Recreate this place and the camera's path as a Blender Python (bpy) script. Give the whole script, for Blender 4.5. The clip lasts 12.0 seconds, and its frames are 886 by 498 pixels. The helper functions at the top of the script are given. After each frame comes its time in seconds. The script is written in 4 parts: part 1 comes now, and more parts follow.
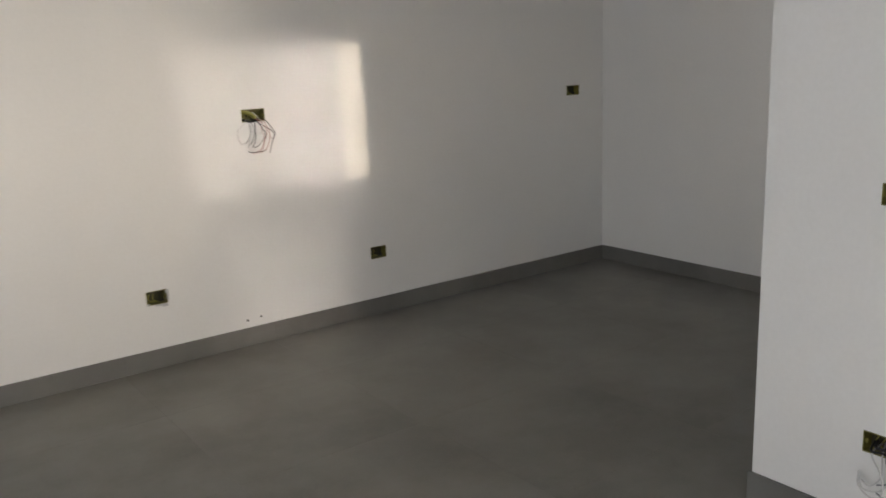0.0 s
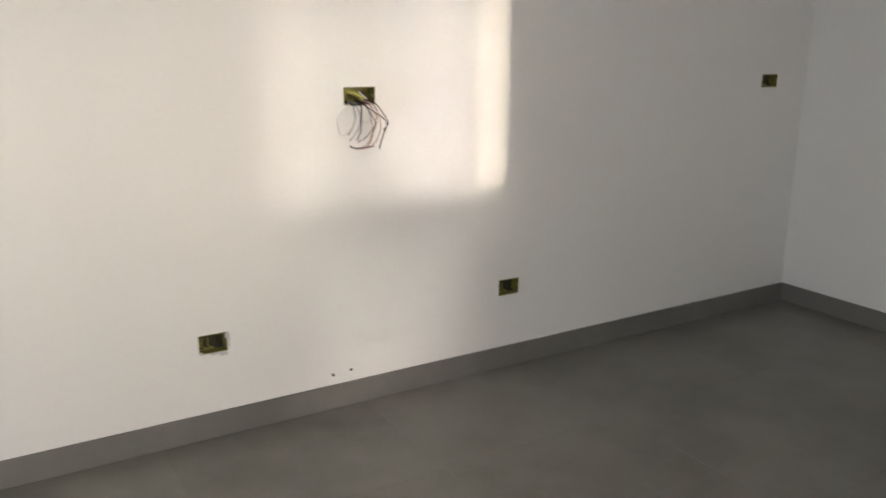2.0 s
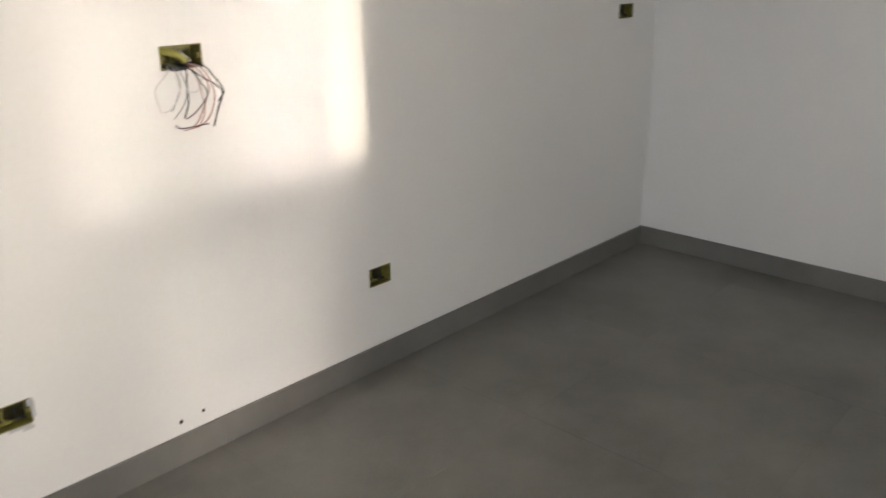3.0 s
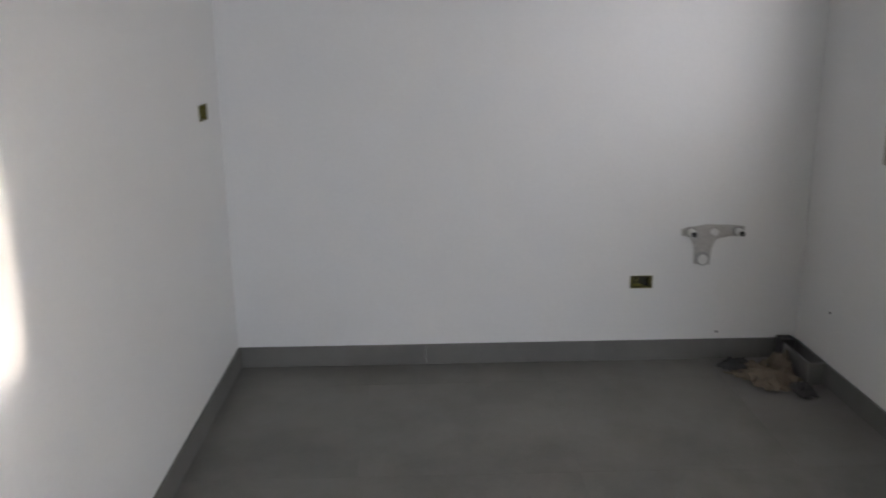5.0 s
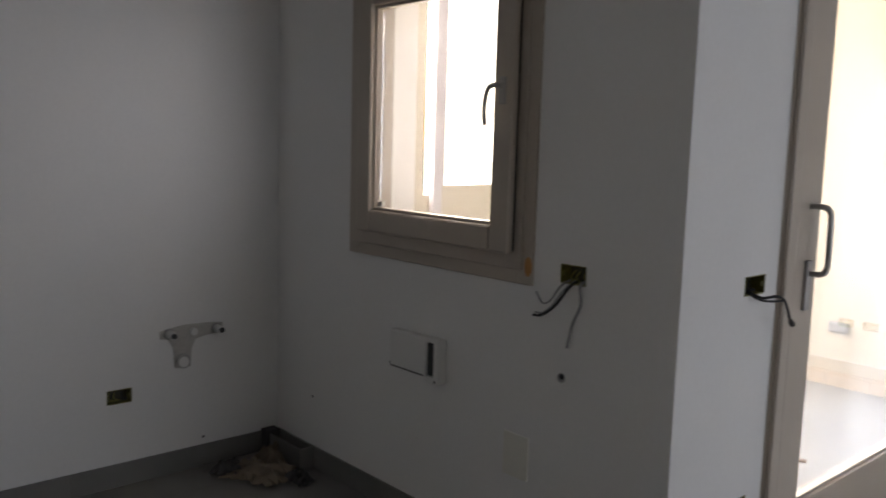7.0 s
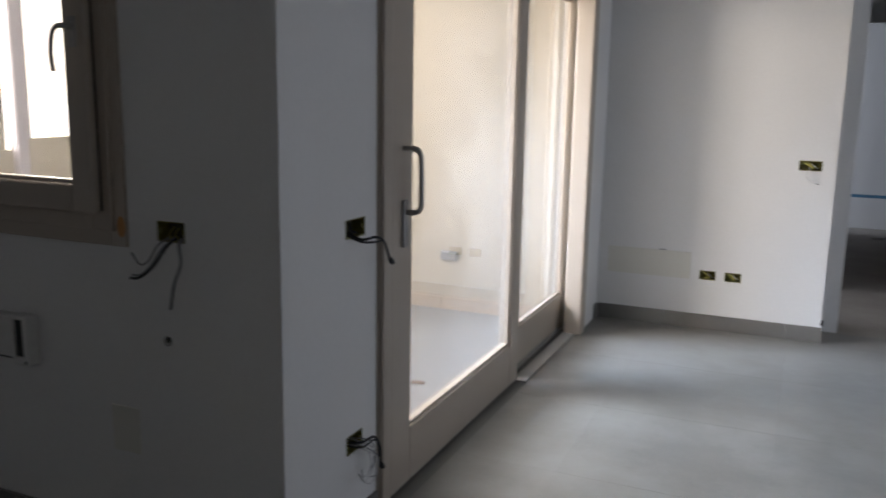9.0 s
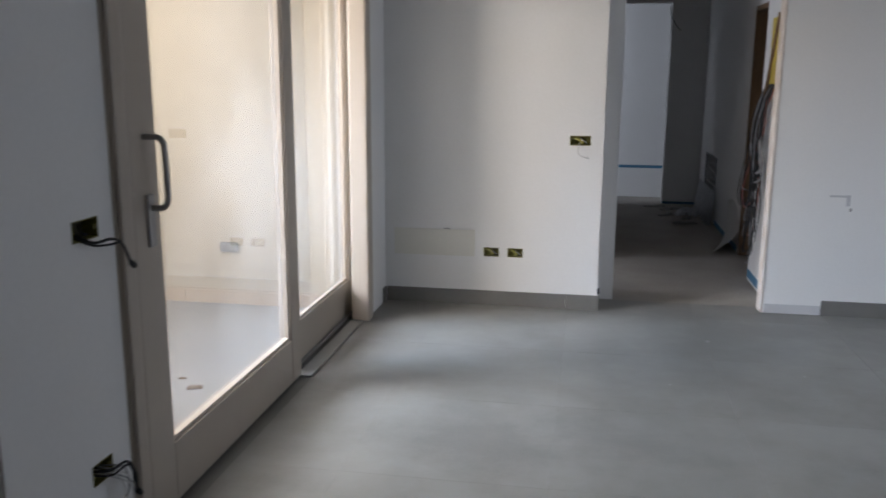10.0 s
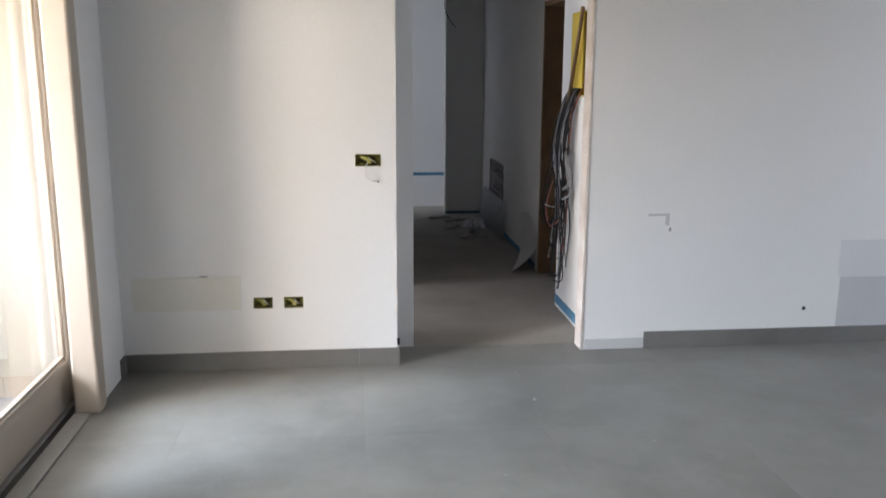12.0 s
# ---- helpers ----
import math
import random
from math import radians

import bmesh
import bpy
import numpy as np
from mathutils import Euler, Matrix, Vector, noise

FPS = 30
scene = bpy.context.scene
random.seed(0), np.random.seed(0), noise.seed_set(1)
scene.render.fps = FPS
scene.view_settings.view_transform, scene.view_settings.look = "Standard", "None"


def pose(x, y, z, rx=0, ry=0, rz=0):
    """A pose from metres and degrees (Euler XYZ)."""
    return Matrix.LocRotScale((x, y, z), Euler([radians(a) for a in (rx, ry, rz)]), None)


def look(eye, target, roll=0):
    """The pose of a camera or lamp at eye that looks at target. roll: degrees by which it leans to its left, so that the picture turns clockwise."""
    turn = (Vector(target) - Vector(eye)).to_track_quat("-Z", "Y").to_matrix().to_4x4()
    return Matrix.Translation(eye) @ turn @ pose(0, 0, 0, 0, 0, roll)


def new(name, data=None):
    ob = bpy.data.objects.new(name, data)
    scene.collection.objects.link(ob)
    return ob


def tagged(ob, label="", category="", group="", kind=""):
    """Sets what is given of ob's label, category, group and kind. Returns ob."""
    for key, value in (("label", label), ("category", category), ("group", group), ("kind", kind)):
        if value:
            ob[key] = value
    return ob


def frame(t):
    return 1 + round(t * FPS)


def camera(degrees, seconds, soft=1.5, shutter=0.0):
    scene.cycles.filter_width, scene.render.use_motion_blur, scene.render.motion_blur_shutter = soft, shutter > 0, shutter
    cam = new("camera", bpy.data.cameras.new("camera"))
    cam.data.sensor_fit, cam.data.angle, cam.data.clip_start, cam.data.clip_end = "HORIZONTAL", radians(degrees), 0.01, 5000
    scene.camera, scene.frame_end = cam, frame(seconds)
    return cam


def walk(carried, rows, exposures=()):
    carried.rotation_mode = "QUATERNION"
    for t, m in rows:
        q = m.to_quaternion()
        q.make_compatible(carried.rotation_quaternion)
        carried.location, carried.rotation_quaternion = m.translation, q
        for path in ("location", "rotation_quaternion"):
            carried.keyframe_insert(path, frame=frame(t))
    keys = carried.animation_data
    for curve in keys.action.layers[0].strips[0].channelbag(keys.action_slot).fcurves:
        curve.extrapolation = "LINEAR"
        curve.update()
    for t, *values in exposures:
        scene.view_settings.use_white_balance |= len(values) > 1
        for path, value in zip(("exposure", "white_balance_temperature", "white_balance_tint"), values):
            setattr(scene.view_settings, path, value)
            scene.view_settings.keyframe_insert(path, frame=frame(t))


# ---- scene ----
cam = camera(56.1, 12.0, soft=1.6, shutter=0.4)
PATH = [
    (0, (-4.515, -4.172, 1.503), (-3.366, -2.598, 1.055), -2.4),
    (0.5, (-4.47, -3.872, 1.519), (-3.222, -2.385, 1.036), -1.2),
    (1, (-4.322, -3.601, 1.505), (-3.228, -1.991, 1.046), 0.3),
    (1.5, (-4.227, -3.235, 1.503), (-3.292, -1.524, 1.057), 1.3),
    (2, (-4.08, -2.874, 1.493), (-3.062, -1.231, 0.982), 0.5),
    (2.5, (-3.918, -2.522, 1.488), (-2.757, -1.02, 0.86), 0.9),
    (3, (-3.926, -2.136, 1.518), (-2.54, -0.862, 0.845), -0.4),
    (3.2, (-3.914, -1.998, 1.517), (-2.433, -0.834, 0.844), -1.2),
    (4.8, (-3.802, -0.974, 1.585), (-1.873, -0.848, 1.073), -0.6),
    (5, (-3.768, -0.896, 1.564), (-1.834, -0.943, 1.055), -0.6),
    (5.5, (-3.6, -0.772, 1.545), (-1.692, -1.116, 1.054), -1.2),
    (6, (-3.467, -0.682, 1.515), (-1.677, -1.469, 1.098), 0.5),
    (6.5, (-3.423, -0.622, 1.52), (-1.837, -1.794, 1.19), 1.5),
    (6.7, (-3.434, -0.63, 1.501), (-1.893, -1.872, 1.212), 1.7),
    (8.5, (-3.506, -0.723, 1.502), (-2.521, -2.434, 1.18), 0.6),
    (9, (-3.519, -0.778, 1.519), (-2.736, -2.581, 1.153), 1.0),
    (9.5, (-3.562, -0.854, 1.515), (-3.018, -2.739, 1.125), 0.5),
    (10, (-3.601, -0.992, 1.521), (-3.264, -2.921, 1.114), 0.3),
    (10.5, (-3.724, -1.156, 1.55), (-3.494, -3.093, 1.105), 0.3),
    (11, (-3.705, -1.421, 1.545), (-3.671, -3.363, 1.066), 1.0),
    (11.5, (-3.528, -1.753, 1.564), (-3.669, -3.692, 1.093), 0.5),
    (12, (-3.47, -2.1, 1.555), (-3.68, -4.046, 1.145), 0.3),
]
walk(cam, [(t, look(eye, target, roll)) for t, eye, target, roll in PATH], exposures=[
    (0, -0.48, 6700, 15), (0.5, 0.02, 6700, 15), (1.0, -0.12, 6700, 15), (2.5, -0.14, 6700, 15), (3.2, 0.14, 6650, 15), (5.0, 0.12, 6180, 17), (5.5, 0.16, 6180, 18),
    (6.0, -0.32, 6280, 18), (6.5, -0.85, 6300, 18), (8.5, -1.72, 6250, 17), (9.0, -2.0, 6000, 17), (9.5, -1.98, 5980, 17), (10.5, -2.14, 6020, 16), (11.5, -1.90, 6120, 16), (12, -1.56, 6220, 16)])


# ---- world, sun, large lights ----
SUN_WAY = Vector((-0.435, 1.0, -0.150)).normalized()      # the way the light travels
wd = bpy.data.worlds.new("world")
scene.world = wd
wd.use_nodes = True
sky = wd.node_tree.nodes.new("ShaderNodeTexSky")
sky.sky_type, sky.sun_disc = "NISHITA", False
sky.sun_elevation = math.asin(-SUN_WAY.z)
sky.sun_rotation = math.atan2(-SUN_WAY.x, -SUN_WAY.y)
bg = wd.node_tree.nodes["Background"]
bg.inputs["Strength"].default_value = 0.15
wd.node_tree.links.new(sky.outputs[0], bg.inputs["Color"])

sun = new("sun", bpy.data.lights.new("sun", "SUN"))
sun.data.energy, sun.data.angle, sun.data.color = 1.6, radians(0.8), (1.0, 0.85, 0.62)
sun.matrix_world = look((0, 0, 20), Vector((0, 0, 20)) + SUN_WAY)


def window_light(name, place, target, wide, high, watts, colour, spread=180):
    """An area lamp put in an opening for the light that comes through; a small spread gives a beam with soft edges."""
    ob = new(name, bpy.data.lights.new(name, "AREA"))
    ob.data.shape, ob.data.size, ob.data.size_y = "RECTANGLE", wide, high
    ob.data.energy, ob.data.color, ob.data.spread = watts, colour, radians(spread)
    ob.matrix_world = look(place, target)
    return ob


window_light("west_window_light", (-8.22, -4.6, 1.3), (-7, -4.6, 1.3), 3.2, 2.1, 120, (0.87, 0.94, 1.0))
# warm lamp added in the opening for the glow of sunlit surfaces
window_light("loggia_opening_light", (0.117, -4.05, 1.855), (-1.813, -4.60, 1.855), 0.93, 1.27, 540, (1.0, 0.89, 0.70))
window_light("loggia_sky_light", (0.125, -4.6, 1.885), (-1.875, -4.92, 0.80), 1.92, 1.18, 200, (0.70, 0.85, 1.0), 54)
# beam lamps added behind the kitchen window to shape bright patches on the north wall
for slope, drop, wide, x, watts, spread in ((0.445, 0.152, 0.64, -0.98, 1.6, 4.3), (0.61, 0.152, 0.46, -1.13, 0.65, 4.5), (0.52, 0.50, 0.75, -1.10, 1.0, 8.0)):
    window_light("kitchen_patch_beam", (x + 0.2 * slope, -2.9, 1.66 + 0.2 * drop), (x - 0.8 * slope, -1.9, 1.66 - 0.8 * drop), wide, 1.0, watts, (1.0, 0.90, 0.80), spread)
# fill lamp added in the window to brighten the east wall beside it
window_light("kitchen_wall_fill", (-1.14, -2.80, 1.65), (0.0, -2.35, 1.55), 0.8, 0.8, 1.5, (0.92, 0.96, 1.0), 70)
window_light("near_room_window_light", (0.05, -7.6, 1.5), (-2, -7.6, 1.2), 1.0, 1.4, 200, (0.95, 0.97, 1.0))
window_light("far_room_window_light", (0.05, -10.6, 1.5), (-2, -10.6, 1.2), 1.4, 1.4, 300, (0.86, 0.93, 1.0))


# ---- materials ----
def material(name, rough=0.6, metal=0.0):
    m = bpy.data.materials.new(name)
    m.use_nodes = True
    t = m.node_tree
    b = t.nodes["Principled BSDF"]
    b.inputs["Roughness"].default_value, b.inputs["Metallic"].default_value = rough, metal
    return m, t, b


def noise_node(t, scale, detail=4.0, rough=0.55):
    co = t.nodes.new("ShaderNodeTexCoord")
    n = t.nodes.new("ShaderNodeTexNoise")
    n.inputs["Scale"].default_value, n.inputs["Detail"].default_value = scale, detail
    n.inputs["Roughness"].default_value = rough
    t.links.new(co.outputs["Object"], n.inputs["Vector"])
    return n


def ramp(t, source, stops):
    r = t.nodes.new("ShaderNodeValToRGB")
    e = r.color_ramp.elements
    while len(e) < len(stops):
        e.new(0.5)
    for k, (at, c) in enumerate(stops):
        e[k].position, e[k].color = at, (*c, 1)
    t.links.new(source, r.inputs[0])
    return r.outputs[0]


def mix(t, a, b, factor, mode="MIX"):
    n = t.nodes.new("ShaderNodeMix")
    n.data_type, n.blend_type = "RGBA", mode
    if isinstance(factor, float):
        n.inputs[0].default_value = factor
    else:
        t.links.new(factor, n.inputs[0])
    t.links.new(a, n.inputs[6])
    t.links.new(b, n.inputs[7])
    return n.outputs[2]


def bump(t, b, source, strength, distance):
    n = t.nodes.new("ShaderNodeBump")
    n.inputs["Strength"].default_value, n.inputs["Distance"].default_value = strength, distance
    t.links.new(source, n.inputs["Height"])
    t.links.new(n.outputs[0], b.inputs["Normal"])


def mottled(name, dark, light, coarse=1.3, fine=38.0, rough=0.6, relief=0.15, depth=0.002, metal=0.0, spread=0.28):
    """Two scales of variation between two close tones, with fine relief."""
    m, t, b = material(name, rough, metal)
    n1, n2 = noise_node(t, coarse), noise_node(t, fine, 3.0)
    c1 = ramp(t, n1.outputs[0], [(0.5 - spread, dark), (0.5 + spread, light)])
    mid = tuple((p + q) / 2 for p, q in zip(dark, light))
    c2 = ramp(t, n2.outputs[0], [(0.3, dark), (0.5, mid), (0.7, light)])
    t.links.new(mix(t, c1, c2, 0.3), b.inputs["Base Color"])
    if relief:
        bump(t, b, n2.outputs[0], relief, depth)
    return m


PLASTER = mottled("white_wall_paint", (0.76, 0.755, 0.74), (0.83, 0.825, 0.815), 0.9, 60, 0.75, 0.12, 0.0015)
CEIL = mottled("bare_ceiling_plaster", (0.32, 0.32, 0.31), (0.42, 0.42, 0.41), 1.0, 60, 0.8, 0.1)
CREAM = mottled("cream_render", (0.50, 0.452, 0.36), (0.57, 0.522, 0.425), 1.5, 90, 0.85, 0.12, 0.002)
SCREED = mottled("raw_screed", (0.27, 0.247, 0.22), (0.39, 0.362, 0.325), 2.5, 45, 0.85, 0.5, 0.003)
GROUT = mottled("grout", (0.17, 0.165, 0.155), (0.22, 0.215, 0.205), 3, 80, 0.9)
BEIGE = mottled("beige_lacquered_wood", (0.40, 0.346, 0.285), (0.465, 0.407, 0.340), 2.0, 120, 0.36, 0.05, 0.001)
STONE = mottled("pale_sill_stone", (0.21, 0.20, 0.185), (0.28, 0.267, 0.247), 3, 70, 0.6)
WHITE_PLASTIC = mottled("white_plastic", (0.70, 0.695, 0.67), (0.76, 0.755, 0.73), 2, 90, 0.45, 0)
COVER = mottled("ivory_cover_paint", (0.70, 0.685, 0.62), (0.77, 0.755, 0.69), 2, 70, 0.6, 0.1)
DARK = mottled("black_plastic", (0.012, 0.012, 0.013), (0.03, 0.03, 0.03), 5, 90, 0.5, 0)
OLIVE = mottled("yellow_green_box_plastic", (0.075, 0.066, 0.012), (0.24, 0.215, 0.04), 22, 60, 0.45, 0.1)
# the box plastic again in a shaded and a lit tone, light put into colour
SHADE_OLIVE = mottled("shaded_box_plastic", (0.022, 0.020, 0.008), (0.06, 0.053, 0.014), 30, 70, 0.5, 0.1)
LIT_OLIVE = mottled("lit_yellow_green_plastic", (0.20, 0.19, 0.035), (0.36, 0.34, 0.08), 25, 60, 0.45, 0.1)
RAG = mottled("dusty_dark_cloth", (0.035, 0.034, 0.034), (0.085, 0.082, 0.08), 14, 90, 0.9, 0.4)
YELLOW = mottled("yellow_panel_box", (0.55, 0.40, 0.04), (0.66, 0.50, 0.07), 4, 60, 0.6)
BRONZE = mottled("satin_grey_handle_metal", (0.30, 0.292, 0.285), (0.38, 0.37, 0.36), 8, 150, 0.38, 0.05, 0.0005, 0.6)
STEEL = mottled("brushed_steel", (0.42, 0.41, 0.40), (0.52, 0.51, 0.50), 8, 150, 0.34, 0.05, 0.0005, 1.0)
RAW = mottled("raw_pink_plaster", (0.56, 0.46, 0.39), (0.78, 0.74, 0.70), 9, 60, 0.9, 0.8, 0.006)
MORTAR = mottled("grey_mortar", (0.26, 0.255, 0.25), (0.46, 0.45, 0.44), 14, 80, 0.9, 0.7, 0.004)
PATCH_PALE = mottled("thinly_painted_plaster", (0.64, 0.64, 0.645), (0.70, 0.70, 0.705), 3, 60, 0.8, 0.2)
PATCH = mottled("unpainted_grey_plaster", (0.50, 0.50, 0.51), (0.58, 0.58, 0.59), 3, 60, 0.85, 0.2)
BROWN = mottled("brown_wood_subframe", (0.10, 0.055, 0.025), (0.20, 0.115, 0.055), 6, 60, 0.7, 0.3)
CARD = mottled("brown_cardboard", (0.13, 0.10, 0.07), (0.215, 0.17, 0.12), 8, 90, 0.85, 0.3)
BLUE = mottled("blue_masking_tape", (0.05, 0.17, 0.30), (0.10, 0.26, 0.40), 8, 60, 0.6, 0)
TERRA = mottled("terracotta_tile", (0.50, 0.40, 0.30), (0.58, 0.48, 0.375), 5, 60, 0.7, 0.2)
LOGGIA = mottled("loggia_paving", (0.26, 0.252, 0.25), (0.32, 0.312, 0.308), 3, 60, 0.7, 0.2)
SHEET = mottled("clear_dusty_plastic_sheet", (0.45, 0.46, 0.47), (0.62, 0.63, 0.64), 10, 40, 0.3, 0.2)
ORANGE = mottled("orange_wood_plug", (0.40, 0.19, 0.06), (0.50, 0.26, 0.09), 20, 90, 0.7)
BLACKW = mottled("black_wire_sheath", (0.012, 0.012, 0.014), (0.026, 0.026, 0.027), 20, 90, 0.7, 0)
GREYW = mottled("grey_wire_sheath", (0.22, 0.22, 0.23), (0.33, 0.33, 0.34), 20, 90, 0.45, 0)
REDW = mottled("brown_red_wire_sheath", (0.25, 0.07, 0.05), (0.36, 0.12, 0.08), 20, 90, 0.45, 0)
WHITEW = mottled("white_wire_sheath", (0.55, 0.54, 0.53), (0.66, 0.65, 0.64), 20, 90, 0.45, 0)


def tile_material(name, dark, light, rough):
    """Grey concrete-look porcelain: clouds over several tiles, fine speckle, a shade of its own for each tile, a dusty sheen."""
    m, t, b = material(name, rough)
    co, info = t.nodes.new("ShaderNodeTexCoord"), t.nodes.new("ShaderNodeObjectInfo")
    add = t.nodes.new("ShaderNodeVectorMath")
    add.operation = "MULTIPLY_ADD"
    add.inputs[1].default_value = (1, 1, 1)
    t.links.new(co.outputs["Object"], add.inputs[0])
    rnd = t.nodes.new("ShaderNodeCombineXYZ")
    mul = t.nodes.new("ShaderNodeMath")
    mul.operation = "MULTIPLY"
    mul.inputs[1].default_value = 37.0
    t.links.new(info.outputs["Random"], mul.inputs[0])
    for k in range(3):
        t.links.new(mul.outputs[0], rnd.inputs[k])
    t.links.new(rnd.outputs[0], add.inputs[2])
    layers = []
    for scale, detail in ((1.6, 5.0), (7.0, 5.0), (120.0, 2.0)):
        n = t.nodes.new("ShaderNodeTexNoise")
        n.inputs["Scale"].default_value, n.inputs["Detail"].default_value = scale, detail
        t.links.new(add.outputs[0], n.inputs["Vector"])
        layers.append(n.outputs[0])
    c1 = ramp(t, layers[0], [(0.3, dark), (0.7, light)])
    c2 = ramp(t, layers[1], [(0.3, dark), (0.7, light)])
    c3 = ramp(t, layers[2], [(0.35, dark), (0.65, light)])
    c = mix(t, mix(t, c1, c2, 0.4), c3, 0.15)
    geo, cloud = t.nodes.new("ShaderNodeNewGeometry"), t.nodes.new("ShaderNodeTexNoise")
    cloud.inputs["Scale"].default_value, cloud.inputs["Detail"].default_value, cloud.inputs["Roughness"].default_value = 1.7, 7.0, 0.62
    t.links.new(geo.outputs["Position"], cloud.inputs["Vector"])
    dust = t.nodes.new("ShaderNodeRGB")
    dust.outputs[0].default_value = (*(min(1.0, v * 1.3) for v in light), 1)
    veil = ramp(t, cloud.outputs[0], [(0.40, (0, 0, 0)), (0.68, (0.60, 0.60, 0.60))])
    c = mix(t, c, dust.outputs[0], veil)
    shade = ramp(t, info.outputs["Random"], [(0.0, (0.965, 0.965, 0.965)), (1.0, (1.0, 1.0, 1.0))])
    t.links.new(mix(t, c, shade, 1.0, "MULTIPLY"), b.inputs["Base Color"])
    r = t.nodes.new("ShaderNodeMapRange")
    r.inputs["To Min"].default_value, r.inputs["To Max"].default_value = rough - 0.1, rough + 0.12
    t.links.new(layers[1], r.inputs["Value"])
    t.links.new(r.outputs[0], b.inputs["Roughness"])
    bump(t, b, layers[2], 0.08, 0.001)
    return m


TILE = tile_material("grey_porcelain_tile", (0.134, 0.127, 0.115), (0.210, 0.202, 0.186), 0.42)
SKIRT = tile_material("grey_skirting_tile", (0.132, 0.127, 0.117), (0.172, 0.167, 0.156), 0.5)

GLASS, gt, gb = material("window_glass", 0.0)
gb.inputs["Transmission Weight"].default_value, gb.inputs["IOR"].default_value = 1.0, 1.45
film_ = gt.nodes.new("ShaderNodeBsdfTranslucent")          # a thin veil of building dust
film_.inputs["Color"].default_value = (0.9, 0.89, 0.87, 1)
gn = noise_node(gt, 2.2, 6.0)
gr = gt.nodes.new("ShaderNodeMapRange")
gr.inputs["From Min"].default_value, gr.inputs["From Max"].default_value = 0.3, 0.7
gr.inputs["To Min"].default_value, gr.inputs["To Max"].default_value = 0.015, 0.05
gmix = gt.nodes.new("ShaderNodeMixShader")
gt.links.new(gn.outputs[0], gr.inputs["Value"])
gt.links.new(gr.outputs[0], gmix.inputs[0])
gt.links.new(gb.outputs[0], gmix.inputs[1])
gt.links.new(film_.outputs[0], gmix.inputs[2])
gt.links.new(gmix.outputs[0], gt.nodes["Material Output"].inputs["Surface"])


# ---- shapes ----
def mesh_of(name, bm, m):
    me = bpy.data.meshes.new(name)
    bm.normal_update()
    bm.to_mesh(me)
    bm.free()
    me.materials.append(m)
    return me


def part(name, bm, m, parent=None, label=""):
    ob = new(name, mesh_of(name, bm, m))
    ob.parent = parent
    return tagged(ob, label)


def thing(name, x, y, z, label, category, group="", kind="", turn=0):
    ob = new(name)
    ob.empty_display_size = 0.05
    ob.matrix_world = pose(x, y, z, 0, 0, turn)
    return tagged(ob, label, category, group, kind)


def add_box(bm, a, b, bevel=0.0):
    lo, hi = [min(p, q) for p, q in zip(a, b)], [max(p, q) for p, q in zip(a, b)]
    made = bmesh.ops.create_cube(bm, size=1)["verts"]
    for v in made:
        v.co = Vector([(p + q) / 2 + c * (q - p) for p, q, c in zip(lo, hi, v.co)])
    if bevel:
        edges = list({e for v in made for e in v.link_edges})
        bmesh.ops.bevel(bm, geom=edges, offset=bevel, segments=2, affect="EDGES", profile=0.5)
    return bm


def boxes(*pairs, bevel=0.0):
    bm = bmesh.new()
    for a, b in pairs:
        add_box(bm, a, b, bevel)
    return bm


def tube(bm, points, r, sides=6):
    """A round bar along points, closed at both ends."""
    pts = [Vector(p) for p in points]
    rings, side = [], None
    for k, p in enumerate(pts):
        way = (pts[min(k + 1, len(pts) - 1)] - pts[max(k - 1, 0)]).normalized()
        if side is None:
            side = way.orthogonal().normalized()
        side = (side - way * side.dot(way)).normalized()
        up = way.cross(side)
        rings.append([bm.verts.new(p + r * (math.cos(a) * side + math.sin(a) * up)) for a in (2 * math.pi * j / sides for j in range(sides))])
    for a, b in zip(rings, rings[1:]):
        for j in range(sides):
            bm.faces.new((a[j], a[(j + 1) % sides], b[(j + 1) % sides], b[j])).smooth = True
    bm.faces.new(rings[0][::-1])
    bm.faces.new(rings[-1])
    return bm


def bend(points, steps=6):
    """A smooth line through points."""
    pts = [Vector(p) for p in points]
    pts = [2 * pts[0] - pts[1]] + pts + [2 * pts[-1] - pts[-2]]
    out = []
    for k in range(1, len(pts) - 2):
        a, b, c, d = pts[k - 1:k + 3]
        for s in range(steps):
            u = s / steps
            out.append(0.5 * (2 * b + (c - a) * u + (2 * a - 5 * b + 4 * c - d) * u * u + (3 * b - a - 3 * c + d) * u ** 3))
    return out + [pts[-2]]


def disc(bm, at, axis, r, thick, sides=16):
    a = Vector(at)
    return tube(bm, [a, a + Vector(axis) * thick], r, sides)


